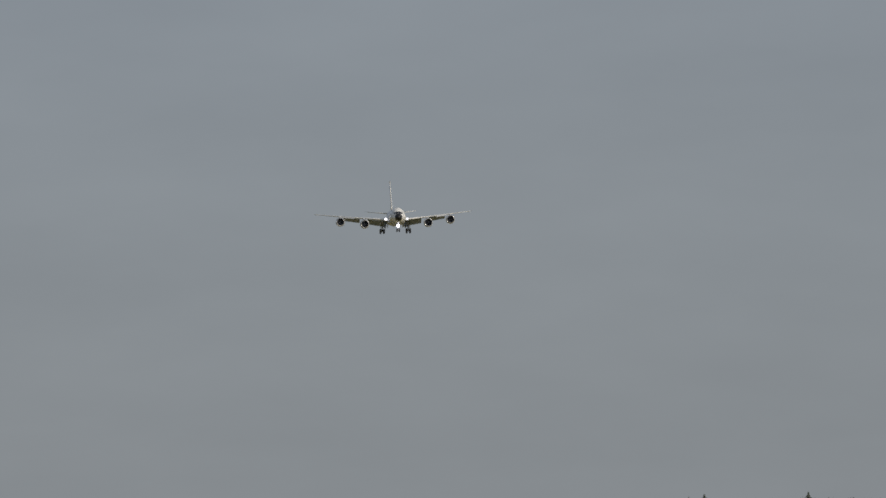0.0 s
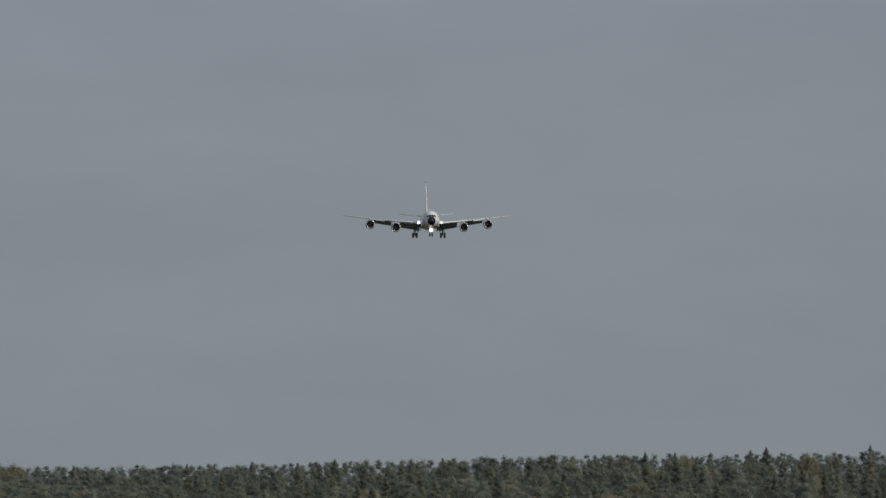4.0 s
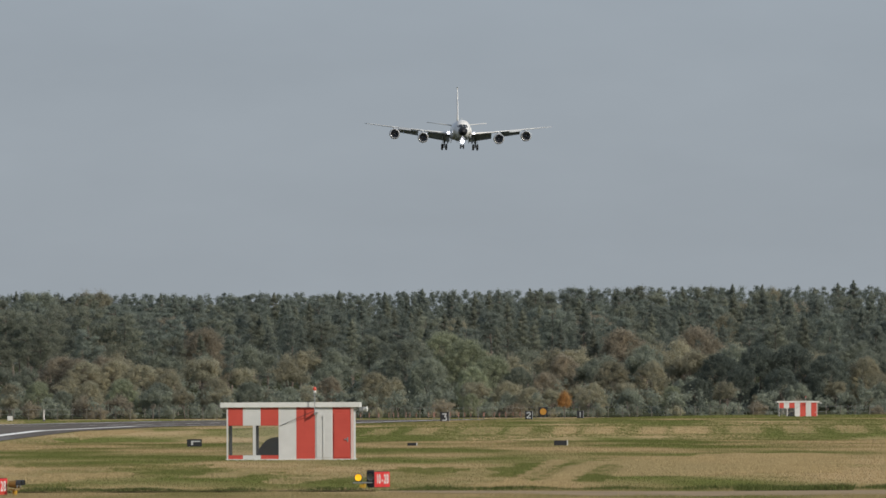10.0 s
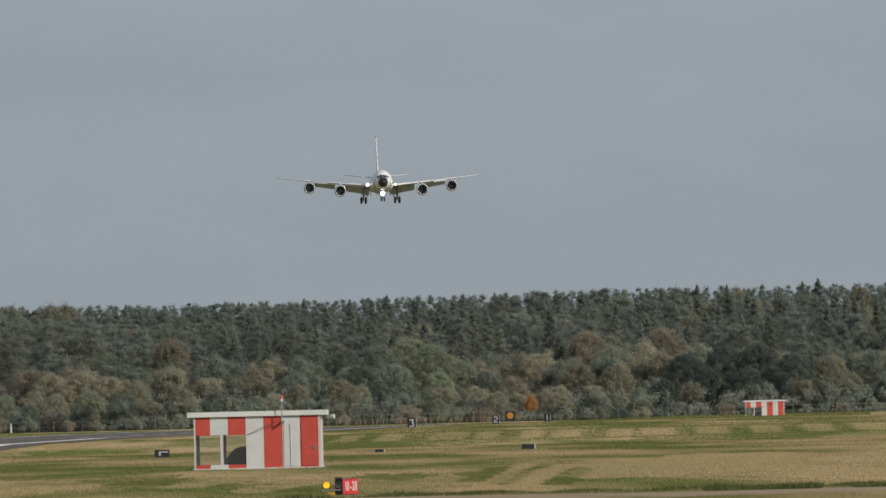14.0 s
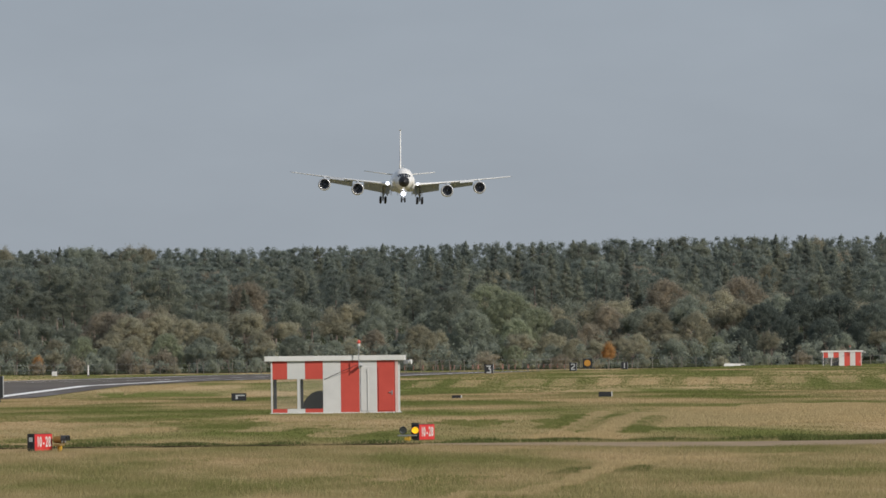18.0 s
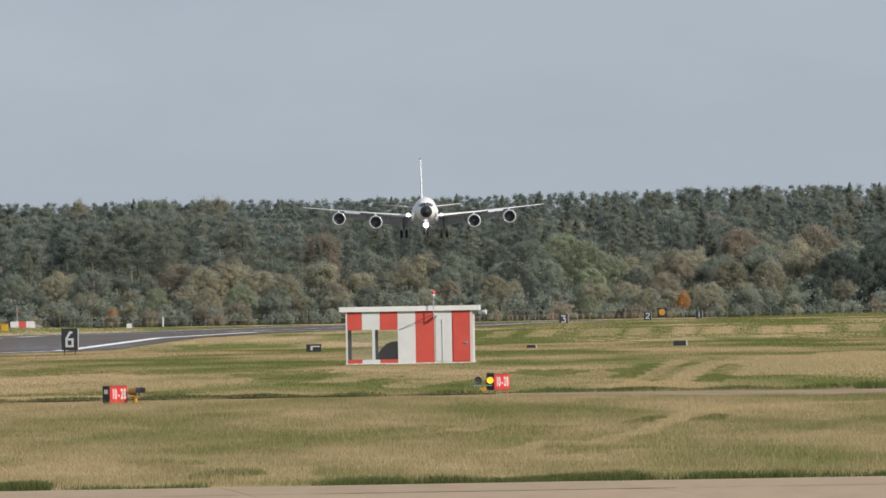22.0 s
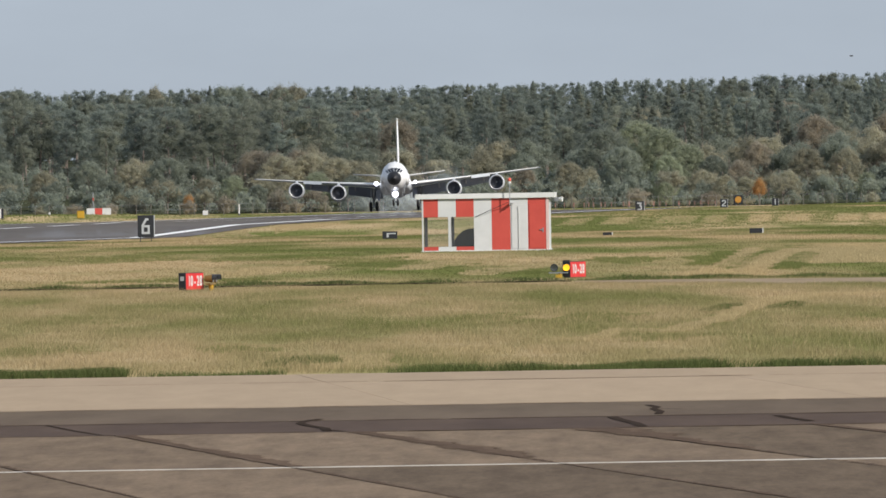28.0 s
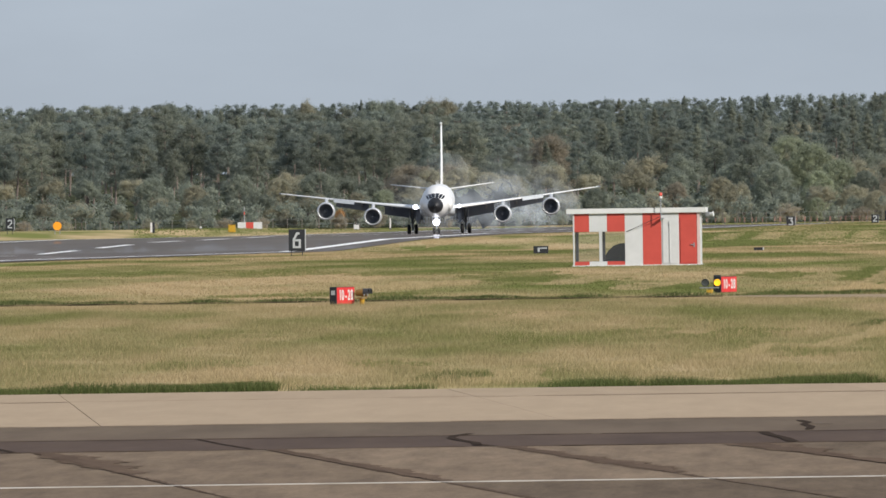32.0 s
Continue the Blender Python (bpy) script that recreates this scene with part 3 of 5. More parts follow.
blades(36000, lambda y, r: r * 30, 419.5, 427, 0.05, 0.17, 0.02, M_VERGE, "verge_grass", "lush green grass along the service track", lambda x, y: off_track(x, y) & (np.sin(x * 0.5) + np.sin(x * 2.3) * 0.7 > (y - 423.5) * 0.4), 5, 0.6)


def swathe(pts, half, count, h0, h1, width, material, name, label, seed):
    """Grass of another colour along a bent strip."""
    px, py = [p[0] for p in pts], [p[1] for p in pts]
    ragged = lambda y: half * (1 + 0.5 * np.sin(y * 0.35) * np.sin(y * 0.11 + seed))
    blades(count, lambda y, r: np.interp(y, py, px) + r * ragged(y), py[0], py[-1], h0, h1, width, material, name, label, off_track, seed, 0.45)


# wheel tracks and single swathes: bend points, half width, sward, density against the usual
for k, (pts, half, mt, thick) in enumerate((
        (((4.2, 424), (5.2, 476), (7.1, 568), (9.0, 620)), 0.58, M_STRAW, 3.0), (((3.0, 436), (4.4, 487), (6.9, 630)), 0.42, M_STRAW, 2.0),
        (((4.4, 470), (6.2, 562), (7.4, 600)), 0.55, M_FIELD, 3.4), (((6.0, 466), (7.2, 520), (8.5, 580)), 0.55, M_FIELD, 3.4), (((3.6, 500), (4.6, 540), (5.6, 610)), 0.5, M_FIELD, 0.8),
        (((1.0, 256), (1.6, 264), (2.4, 280), (3.4, 313), (4.2, 334)), 0.24, M_STRAW, 2.6), (((3.9, 328), (4.7, 338), (5.6, 346), (9, 356)), 0.5, M_STRAW, 1.6), (((-0.6, 244), (0.2, 254), (0.9, 265)), 0.3, M_STRAW, 1.4),
        (((2.5, 303), (3.0, 320)), 0.3, M_VERGE, 0.9), (((3.9, 308), (4.5, 322)), 0.32, M_VERGE, 0.9), (((-0.9, 280), (0.5, 300)), 0.9, M_FIELD, 0.5), (((0.9, 243), (1.6, 254)), 0.7, M_FIELD, 0.5),
        (((-3.5, 210), (-3.3, 214), (-3.5, 226)), 0.4, M_STRAW, 2.0), (((-4.5, 215), (-4.2, 225)), 0.4, M_VERGE, 0.8), (((-3.4, 214), (-3.2, 222)), 0.22, M_FIELD, 0.8), (((-2.4, 224), (-1.8, 238)), 0.7, M_STRAW, 0.5),
        (((8.5, 500), (12.6, 674)), 2.4, M_STRAW, 1.2), (((13, 520), (18.4, 720)), 2.4, M_STRAW, 1.2), (((-6.4, 500), (-4.8, 550)), 0.9, M_STRAW, 0.8), (((-3.6, 460), (-2.6, 500)), 0.8, M_STRAW, 0.8), (((-12.6, 480), (-10.6, 530)), 1.6, M_STRAW, 0.6))):
    dens = (60 if pts[0][1] > 400 else 150) * thick
    area = 2 * half * (pts[-1][1] - pts[0][1])
    straw = mt is M_STRAW
    swathe(pts, half, int(area * dens), 0.05 if straw else 0.04, 0.13 if straw else 0.11, 0.0065 if pts[0][1] < 400 else 0.015, mt, "dry_grass" if straw else "lush_grass", "bleached dry grass in a ragged swathe" if straw else "fresh green grass in a ragged patch", 20 + k)


def patch(cx, cy, rx, ry, count, h0, h1, width, material, name, label, seed):
    """A ragged oval of other grass."""
    def inside(x, y):
        a = np.arctan2((y - cy) / ry, (x - cx) / rx)
        r = np.hypot((y - cy) / ry, (x - cx) / rx)
        wob = 0.75 + 0.13 * np.sin(3 * a + seed) + 0.10 * np.sin(7 * a + 2 * seed) + 0.06 * np.sin(15 * a + seed)
        return (r < wob * (0.6 + 0.55 * np.random.default_rng(seed).uniform(0, 1, x.shape))) & off_track(x, y)
    blades(count, lambda y, r: cx + rx * r, cy - ry, cy + ry, h0, h1, width, material, name, label, inside, seed, 0.5)


for k, (cx, cy, rx, ry) in enumerate(((-27, 640, 5, 40), (-22, 645, 5, 45), (-19.4, 620, 3.5, 40), (-13.5, 608, 4.5, 30), (-9.0, 575, 3.5, 35), (-8.2, 538, 2.2, 22), (-5.5, 523, 1.8, 25), (1.2, 545, 2.0, 40), (4.4, 540, 1.2, 40), (11, 640, 3, 40), (-2.5, 470, 2.2, 14), (-13, 452, 5, 12), (-12, 715, 4, 25), (-18, 712, 5, 25))):
    patch(cx, cy, rx, ry, 8000, 0.04, 0.095, 0.016, M_FIELD, "lush_grass", "fresh green grass in a broad ragged patch", 200 + k)
for k, (cx, cy, rx, ry) in enumerate(((-4.3, 276, 1.2, 9), (-2.0, 297, 1.0, 10), (-0.9, 281, 0.9, 9), (0.2, 292, 1.2, 8), (-5.8, 238, 1.0, 6), (-9.0, 240, 1.4, 8), (-10.5, 300, 1.8, 12), (-6.5, 350, 1.6, 14), (5.0, 280, 1.2, 10), (8, 300, 1.6, 14))):
    patch(cx, cy, rx, ry, 3000, 0.04, 0.11, 0.006, M_FIELD, "lush_grass", "fresh green grass in a broad ragged patch", 230 + k)
blades(60000, lambda y, r: r * (y * 0.038) - 0.0035 * y, 1650, 2880, 0.06, 0.13, 0.12, M_FIELD, "mown_grass", "green grass on the far side of the airfield", lambda x, y: (np.abs(x - axis_x(y)) > 30) | (y > 2655), 250, 0.4)
blades(16000, lambda y, r: 20 + 10.5 * r, 411.5, 416.5, 0.08, 0.24, 0.018, M_VERGE, "verge_grass", "dark lush bank behind the service track", lambda x, y: off_track(x, y) & (np.sin(x * 1.3) + 0.8 * np.sin(x * 3.1 + 1) > -0.7), 251, 0.6)
blades(22000, span, 207, 405, 0.10, 0.22, 0.0035, M_STRAW, "seed_stems", "sparse pale seed stems over the meadow grass", lambda x, y: off_track(x, y) & (np.sin(x * 0.4 + y * 0.05) > -0.5), 252, 0.3)

blades(16000, lambda y, r: axis_x(y) + 29.5 + 3.0 * r, 1100, 1420, 0.04, 0.10, 0.04, M_STRAW, "dry_grass", "bleached grass along the runway edge", lambda x, y: np.sin(x * 0.9) + np.sin(y * 0.05 + x) > -0.8, 76, 0.4)
# mown strips on the far field
STRIPS = ((-2.6, -0.4), (1.2, 3.6), (6.1, 9.5), (10.2, 12.3), (14.4, 16.5), (17.3, 20.1), (22.4, 24.8), (25.3, 28.7), (30.5, 33.6), (35.6, 38.4), (40.4, 43.2), (45.0, 48.5))


def in_strip(x, y):
    """Whether a blade stands in a mown strip, with frayed borders."""
    r = np.random.default_rng(9)
    x = x + r.normal(0, 0.22, x.shape) - 0.02 * (y - 1350)
    y = y + r.normal(0, 4, y.shape)
    return np.any([(x > a) & (x < b) for a, b in STRIPS], axis=0) & (y > 1322) & (y < 1382)


blades(30000, lambda y, r: 24 + 28 * r, 1308, 1396, 0.05, 0.11, 0.05, M_STRAW, "dry_grass", "pale strips left by mowing on the far grass", in_strip, 60, 0.4)
blades(36000, lambda y, r: 24 + 28 * r, 1312, 1396, 0.05, 0.10, 0.05, M_FIELD, "lush_grass", "green band between the mown strips", lambda x, y: ~in_strip(x, y), 77, 0.4)
blades(16000, lambda y, r: 24 + 28 * r, 1392, 1500, 0.05, 0.10, 0.06, M_FIELD, "lush_grass", "greener band along the crest of the far grass", lambda x, y: np.sin(x * 0.31) + np.sin(y * 0.07 + x * 0.1) > -0.9, 79, 0.4)
blades(15000, lambda y, r: 18 + 24 * r, 1235, 1312, 0.05, 0.10, 0.05, M_FIELD, "lush_grass", "greener band below the mown strips", lambda x, y: np.sin(x * 0.23 + 1) + np.sin(y * 0.09 - x * 0.2) > -0.6, 78, 0.4)


# ---- the striped hut ----
def hut(m, label):
    h = empty("hut", m, label, "hut")
    L, Hh, Dp = 5.75, 2.45, 3.2              # length, wall height, depth
    part("base", box(-0.06, L + 0.06, -0.05, Dp + 0.05, -0.1, 0.05, 0.01), M_ROOF, h)
    edges = [0.05, 0.72, 1.53, 2.34, 3.15, 4.0, 4.8, 5.62]
    colours = [M_HUT_RED, M_HUT_WHITE] * 4
    win = (0.09, 2.37, 0.22, 1.57)           # the opening
    for k in range(7):
        a, b = edges[k], edges[k + 1]
        spans = ((0.05, win[2]), (win[3], Hh)) if k < 3 else ((0.05, Hh),)
        for z0, z1 in spans:
            part("front_panel", box(a + 0.002, b - 0.002, 0, 0.06, z0, z1, 0.004), colours[k], h)
            if k != 6:
                part("rear_panel", box(a + 0.002, b - 0.002, Dp - 0.06, Dp, z0, z1, 0.004), colours[k], h)
    part("rear_panel", box(edges[6] + 0.002, edges[7] - 0.002, Dp - 0.06, Dp, 0.05, Hh, 0.004), M_HUT_RED, h)
    part("corner_post", box(-0.02, 0.05, -0.02, 0.07, 0, Hh + 0.02, 0.005), M_HUT_WHITE, h)
    part("corner_post", box(5.62, 5.75, -0.02, 0.07, 0, Hh + 0.02, 0.005), mat("faded_pink_paint", (0.62, 0.46, 0.43), rough=0.6, scale=2), h)
    part("corner_post", box(-0.02, 0.05, Dp - 0.07, Dp + 0.02, 0, Hh + 0.02, 0.005), M_HUT_WHITE, h)
    part("corner_post", box(5.65, 5.75, Dp - 0.07, Dp + 0.02, 0, Hh + 0.02, 0.005), M_HUT_WHITE, h)
    part("side_wall", box(5.68, 5.74, 0.07, Dp - 0.07, 0.05, Hh), M_HUT_WHITE, h)
    part("inner_wall", box(2.40, 2.45, 0.06, Dp - 0.06, 0.05, Hh), M_DARK, h)
    part("side_window_sill", box(-0.01, 0.05, 0.07, Dp - 0.07, 0.05, win[2]), M_HUT_RED, h)
    part("side_window_head", box(-0.01, 0.05, 0.07, Dp - 0.07, win[3], Hh), M_HUT_WHITE, h)
    part("floor_plate", box(0.05, 5.68, 0.06, Dp - 0.06, 0.05, 0.12), M_DARK, h)
    part("mullion", box(1.17, 1.30, -0.01, 0.06, win[2], win[3], 0.006), M_HUT_WHITE, h)
    part("mullion", box(1.17, 1.30, Dp - 0.06, Dp + 0.01, win[2], win[3], 0.006), M_HUT_WHITE, h)
    for x0, x1 in ((0.06, 0.22), (1.31, 1.43)):
        part("window_jamb", box(x0, x1, 0.5, 0.56, win[2] - 0.1, win[3], 0.004), M_DARK, h, "dark jamb")
    for x0, x1 in ((0.055, 1.165), (1.305, 2.335)):
        pane = part("window_pane", box(x0, x1, 0.025, 0.035, win[2], win[3]), M_PANE, h, "glass pane greyed for reflected sky")
        pane.visible_shadow = False
    # the rounded dark cabinet inside
    prof = [(0, 0.0), (0.06, 0.3), (0.2, 0.52), (0.42, 0.72), (0.68, 0.82), (0.98, 0.84), (0.98, 0)]
    part("equipment_cover", loft([[(1.36 + x, y, 0.2 + z) for x, z in prof] for y in (1.0, 2.2)]), M_DARK, h, "dark rounded equipment cover")
    # roof
    roof = part("roof", box(-0.25, L + 0.22, -0.1, Dp + 0.28, Hh, Hh + 0.10, 0.01), M_ROOF, h, "flat overhanging white roof")
    part("fascia", box(-0.27, L + 0.24, -0.12, -0.08, Hh - 0.06, Hh + 0.17, 0.008), M_ROOF, roof)
    part("fascia", box(-0.27, L + 0.24, Dp + 0.27, Dp + 0.31, Hh - 0.06, Hh + 0.17, 0.008), M_ROOF, roof)
    part("fascia", box(-0.31, -0.27, -0.12, Dp + 0.31, Hh - 0.06, Hh + 0.17, 0.008), M_ROOF, roof)
    part("fascia", box(L + 0.24, L + 0.28, -0.12, Dp + 0.31, Hh - 0.06, Hh + 0.17, 0.008), M_ROOF, roof)
    # door of the red end bay, white door with its bar
    door = part("door", box(4.86, 5.55, -0.03, 0.0, 0.1, 2.1, 0.006), M_HUT_RED, h)
    hd = part("door_handle", rod((5.47, -0.06, 0.93), (5.33, -0.06, 0.93), 0.025), M_STEEL, door)
    part("handle_plate", box(5.45, 5.51, -0.045, -0.03, 0.82, 1.02), M_STEEL, door)
    wd = part("door", box(4.06, 4.76, -0.03, 0.0, 0.1, 2.1, 0.006), M_HUT_WHITE, h)
    part("lock_bar", rod((4.38, -0.05, 0.12), (4.38, -0.05, 1.98), 0.018), M_HUT_WHITE, wd)
    part("bar_clamp", box(4.35, 4.41, -0.07, -0.03, 1.86, 2.0), M_HUT_WHITE, wd)
    # obstruction lamp on its pole
    pole = part("lamp_pole", rod((4.0, -0.36, 2.05), (4.0, -0.36, 3.07), 0.022), M_STEEL, h)
    part("pole_bracket", box(3.98, 4.14, -0.36, -0.02, 2.13, 2.17), M_STEEL, pole)
    part("lamp_base", rod((4.0, -0.36, 3.05), (4.0, -0.36, 3.15), 0.07, 0.06, 12), M_SIGN_WHITE, pole)
    part("lamp_dome", ball((4.0, -0.36, 3.22), 0.085, 2, squash=(1, 1, 1.25)), M_REDLENS, pole, "red obstruction lamp")
    # floodlight on a bracket past the end wall
    arm = part("lamp_arm", rod((5.75, 0.6, 2.28), (6.2, 0.6, 2.28), 0.022), M_STEEL, h)
    part("lamp_case", box(5.98, 6.2, 0.5, 0.72, 2.2, 2.4, 0.02), M_STEEL, arm, "grey lamp case")
    part("lamp_face", rod((6.2, 0.6, 2.3), (6.36, 0.56, 2.31), 0.07, 0.12, 12), M_ROOF, arm, "pale lamp face")
    # thin dark rod along the line of a cable's shadow on the panels
    part("cable", rod((2.4, -0.02, 1.55), (4.0, -0.34, 2.24), 0.012), M_DARK, h)
    return h


hut(pose(-7.70, 667, 0.0, 0, 0, -1.5), "red and white striped metal hut with flat roof on grass")
hut(pose(57.3, 2200, 0.3, 0, 0, 1.5), "distant red and white striped metal hut on the grass")


# ---- boards and signs ----
def distance_board(x, y, z, text, w=1.15, h=1.5, lift=0.12, group="runway distance boards"):
    s = empty("distance_board", pose(x, y, z), f"black runway distance board with the numeral {text} on short legs", "sign", group)
    part("panel", box(-w / 2, w / 2, 0, 0.3, lift, lift + h, 0.02), M_BLACK, s)
    part("edge_trim", box(w / 2, w / 2 + 0.06, 0.0, 0.3, lift, lift + h, 0.01), M_NUMERAL, s)
    for lx in (-w / 3, w / 3):
        part("leg", rod((lx, 0.15, -0.5), (lx, 0.15, lift + 0.02), 0.03), M_BLACK, s)
    numeral(text, w * 0.46, h * 0.62, w * 0.13, M_NUMERAL, s, -0.016, lift + h / 2)
    return s


def lie(x, y):
    return float(land(x, y))


SIX_Y = 1040
for text, y, dx in (("6", SIX_Y, 0), ("3", 1962, 0), ("2", 2329, 0), ("1", 2636, 0)):
    u = {"6": -790, "3": 85, "2": 234, "1": 325}[text]
    x = u * y / 26000
    zz = {"6": lie(x, y) + 0.24, "3": lie(x, y), "2": lie(x, y), "1": lie(x, y)}[text]
    distance_board(x, y, zz, text, h=1.55 if text == "6" else 1.35)
for text, y, u, zz in (("2", 1700, -1298, 1.3),):
    distance_board(u * y / 26000, y, zz, text, 0.95, 1.35)


def arrester_marker(x, y, z, backed, label):
    s = empty("arrester_marker", pose(x, y, z), label, "sign", "arrester markers")
    if backed:
        part("panel", box(-0.75, 0.75, 0.02, 0.2, 0.15, 1.65, 0.02), M_BLACK, s)
    part("disc", rod((0, 0.02, 0.92), (0, -0.06, 0.92), 0.52, 0.52, 28), M_DULLORANGE if backed else M_ORANGE, s)
    for lx in (-0.3, 0.3):
        part("leg", rod((lx, 0.1, -0.1), (lx, 0.1, 0.5), 0.04), M_STEEL, s)


arrester_marker(259.5 * 2360 / 26000, 2360, 0.5, True, "orange disc on a black square arrester board")
arrester_marker(-1214 * 1760 / 26000, 1760, 0.85, False, "round orange arrester disc on two short legs")


def holding_sign(x, y, z, lamps_left, label):
    s = empty("holding_sign", pose(x, y, z), label, "sign", "runway holding signs")
    R = pose(0, 0, 0, 0, 0, 66)
    L, Hh, T = 1.12, 0.48, 0.22
    part("case", box(-L / 2, L / 2, -T / 2, T / 2, 0.06, 0.06 + Hh, 0.012, m=R), M_BLACK, s)
    part("face", box(-L / 2 + 0.01, L / 2 - 0.01, -T / 2 - 0.008, -T / 2, 0.075, 0.045 + Hh, m=R), M_SIGN_RED, s, "red face")
    part("end_label", box(-L / 2 - 0.006, -L / 2, -T / 4, T / 4, 0.32, 0.44, m=R), M_NUMERAL, s)
    for ch, ox in (("1", -0.36), ("0", -0.20), ("-", 0.0), ("2", 0.19), ("8", 0.37)):
        lettering(ch, 0.27, M_SIGN_WHITE, "character", s, R @ pose(ox, -T / 2 - 0.012, 0.06 + Hh / 2), 0.78)
    for lx in (-0.45, 0.45):
        part("leg", rod(R @ Vector((lx, 0, -0.1)), R @ Vector((lx, 0, 0.08)), 0.03), M_STEEL, s)
    return s


holding_sign(-11.0, 402, -0.03, False, "red runway holding sign lettered 10-28 in white")
holding_sign(-0.54, 436, -0.04, True, "red runway holding sign lettered 10-28 in white")


LAMP_X = (-0.2, 0.16)


def guard_light(x, y, z, turn, lit, label):
    """Two hooded lamps on a frame; where lit, one added glowing disc stands for the lamp that is on."""
    g = empty("guard_light", pose(x, y, z, 0, 0, turn), label, "runway light", "runway guard lights")
    part("leg", rod((-0.02, 0.04, -0.1), (-0.02, 0.04, 0.2), 0.05 if lit else 0.07), M_YELLOW, g, "yellow foot")
    part("tray", box(-0.36, 0.3, -0.03, 0.12, 0.17, 0.21), M_STEEL if lit else M_BRONZE, g)
    if lit:
        part("backboard", box(0.05, 0.27, 0.13, 0.16, 0.08, 0.56, 0.008), M_BLACK, g, "black backing plate")
        part("name_plate", box(-0.16, -0.03, -0.06, -0.04, 0.04, 0.13), M_YELLOW, g)
    for k, lx in enumerate(LAMP_X):
        hd = part("lamp_housing", rod((lx, 0.16, 0.34), (lx, -0.06, 0.34), 0.085, 0.115, 18), M_DARK if lit else M_BRONZE, g)
        part("lens", rod((lx, -0.062, 0.34), (lx, -0.075, 0.34), 0.095, 0.095, 18), M_LENS, hd)
        bm = loft([[(lx + r * math.cos(a), yy, 0.34 + r * math.sin(a)) for a in (math.pi * (-0.1 + 1.2 * i / 10) for i in range(11))] for yy, r in ((-0.05, 0.118), (-0.19, 0.112), (-0.19, 0.105), (-0.05, 0.108))], False, False)
        part("hood", bm, M_DARK, hd)
    if lit:
        return part("lit_lens", rod((0, -0.078, 0.34), (0, -0.09, 0.34), 0.098, 0.098, 20), M_AMBER, g, "amber glowing disc that stands for the lit lamp")


flasher = guard_light(-0.94, 435.5, -0.02, 0, True, "pair of runway guard lamps flashing amber beside a holding sign")
guard_light(-10.42, 402.5, 0.0, 78, False, "pair of runway guard lamps in dark hoods turned away")

for x, y, w, h, lab in ((-357.9 * 985 / 26000, 985, 1.0, 0.5, True), (290 * 975 / 26000, 975, 0.85, 0.33, False), (27 * 985 / 26000, 985, 0.6, 0.2, False)):
    zz = lie(x, y)
    s = empty("taxiway_sign", pose(x, y, zz), "low black taxiway sign seen from behind", "sign", "low taxiway signs")
    part("case", box(-w / 2, w / 2, 0, 0.2, 0.05, 0.05 + h, 0.015), M_BLACK, s)
    for lx in (-w / 3, w / 3):
        part("leg", rod((lx, 0.1, -0.1), (lx, 0.1, 0.06), 0.03), M_STEEL, s)
    if lab:
        part("mark", box(-w * 0.22, w * 0.4, -0.006, 0, 0.05 + h * 0.62, 0.05 + h * 0.78), M_NUMERAL, s)
        part("mark", box(-w * 0.22, -w * 0.08, -0.006, 0, 0.05 + h * 0.2, 0.05 + h * 0.62), M_NUMERAL, s)
    else:
        part("end_cap", box(w / 2, w / 2 + 0.07, 0.0, 0.2, 0.07, 0.05 + h), M_SIGN_WHITE, s)

# ---- beyond the runway: chequered cabin, mast, fence, boxes, approach lights ----
y = 2137
x = -873 * y / 26000
cab = empty("equipment_cabin", pose(x, y, lie(x, y) - 0.3), "low red and white equipment cabin beyond the runway", "cabin")
for k, (a, b) in enumerate(((-1.75, -0.95), (-0.95, -0.55), (-0.55, 0.55), (0.55, 1.75))):
    part("side_panel", box(a, b, 0, 1.6, 0.2, 1.2, 0.01), M_HUT_RED if k == 2 else M_HUT_WHITE, cab)
part("skid", box(-1.8, 1.8, 0.2, 0.4, 0, 0.25), M_DARK, cab)
part("skid", box(-1.8, 1.8, 1.2, 1.4, 0, 0.25), M_DARK, cab)
mast = part("mast", rod((-0.8, 0.8, 1.2), (-0.8, 0.8, 3.5), 0.06), M_STEEL, cab)
part("mast_band", rod((-0.8, 0.8, 2.3), (-0.8, 0.8, 2.75), 0.08), M_HUT_RED, mast)
yb = empty("marker_box", pose(-905 * 2000 / 26000, 2000, lie(-905 * 2000 / 26000, 2000)), "yellow box beside the equipment cabin", "box")
part("body", box(-0.5, 0.5, 0, 0.8, 0, 1.0, 0.08), M_YELLOW, yb)
part("lid", box(-0.52, 0.52, -0.02, 0.82, 1.0, 1.06, 0.02), M_YELLOW, yb)
for u, y, w, h in ((-684, 2380, 0.85, 0.85), (-960, 2050, 0.25, 0.4)):
    x = u * y / 26000
    b = empty("junction_box", pose(x, y, lie(x, y)), "white metal junction box on the grass", "box")
    part("body", box(-w / 2, w / 2, 0, 0.5, 0.1, h, 0.02), M_HUT_WHITE, b)
    part("plinth", box(-w / 2 - 0.05, w / 2 + 0.05, -0.05, 0.55, -0.1, 0.1), M_SLAB, b)
for u, y in ((-624, 2400),):
    x = u * y / 26000
    p = empty("marker_post", pose(x, y, lie(x, y)), "slim white marker post with a dark foot", "post", "marker posts")
    part("shaft", rod((0, 0, 0), (0, 0, 1.9), 0.12, 0.09), M_SIGN_WHITE, p)
    part("foot", rod((0, 0, -0.1), (0, 0, 0.3), 0.2, 0.16), M_DARK, p)

u, y = -1046, 1890
x = u * y / 26000
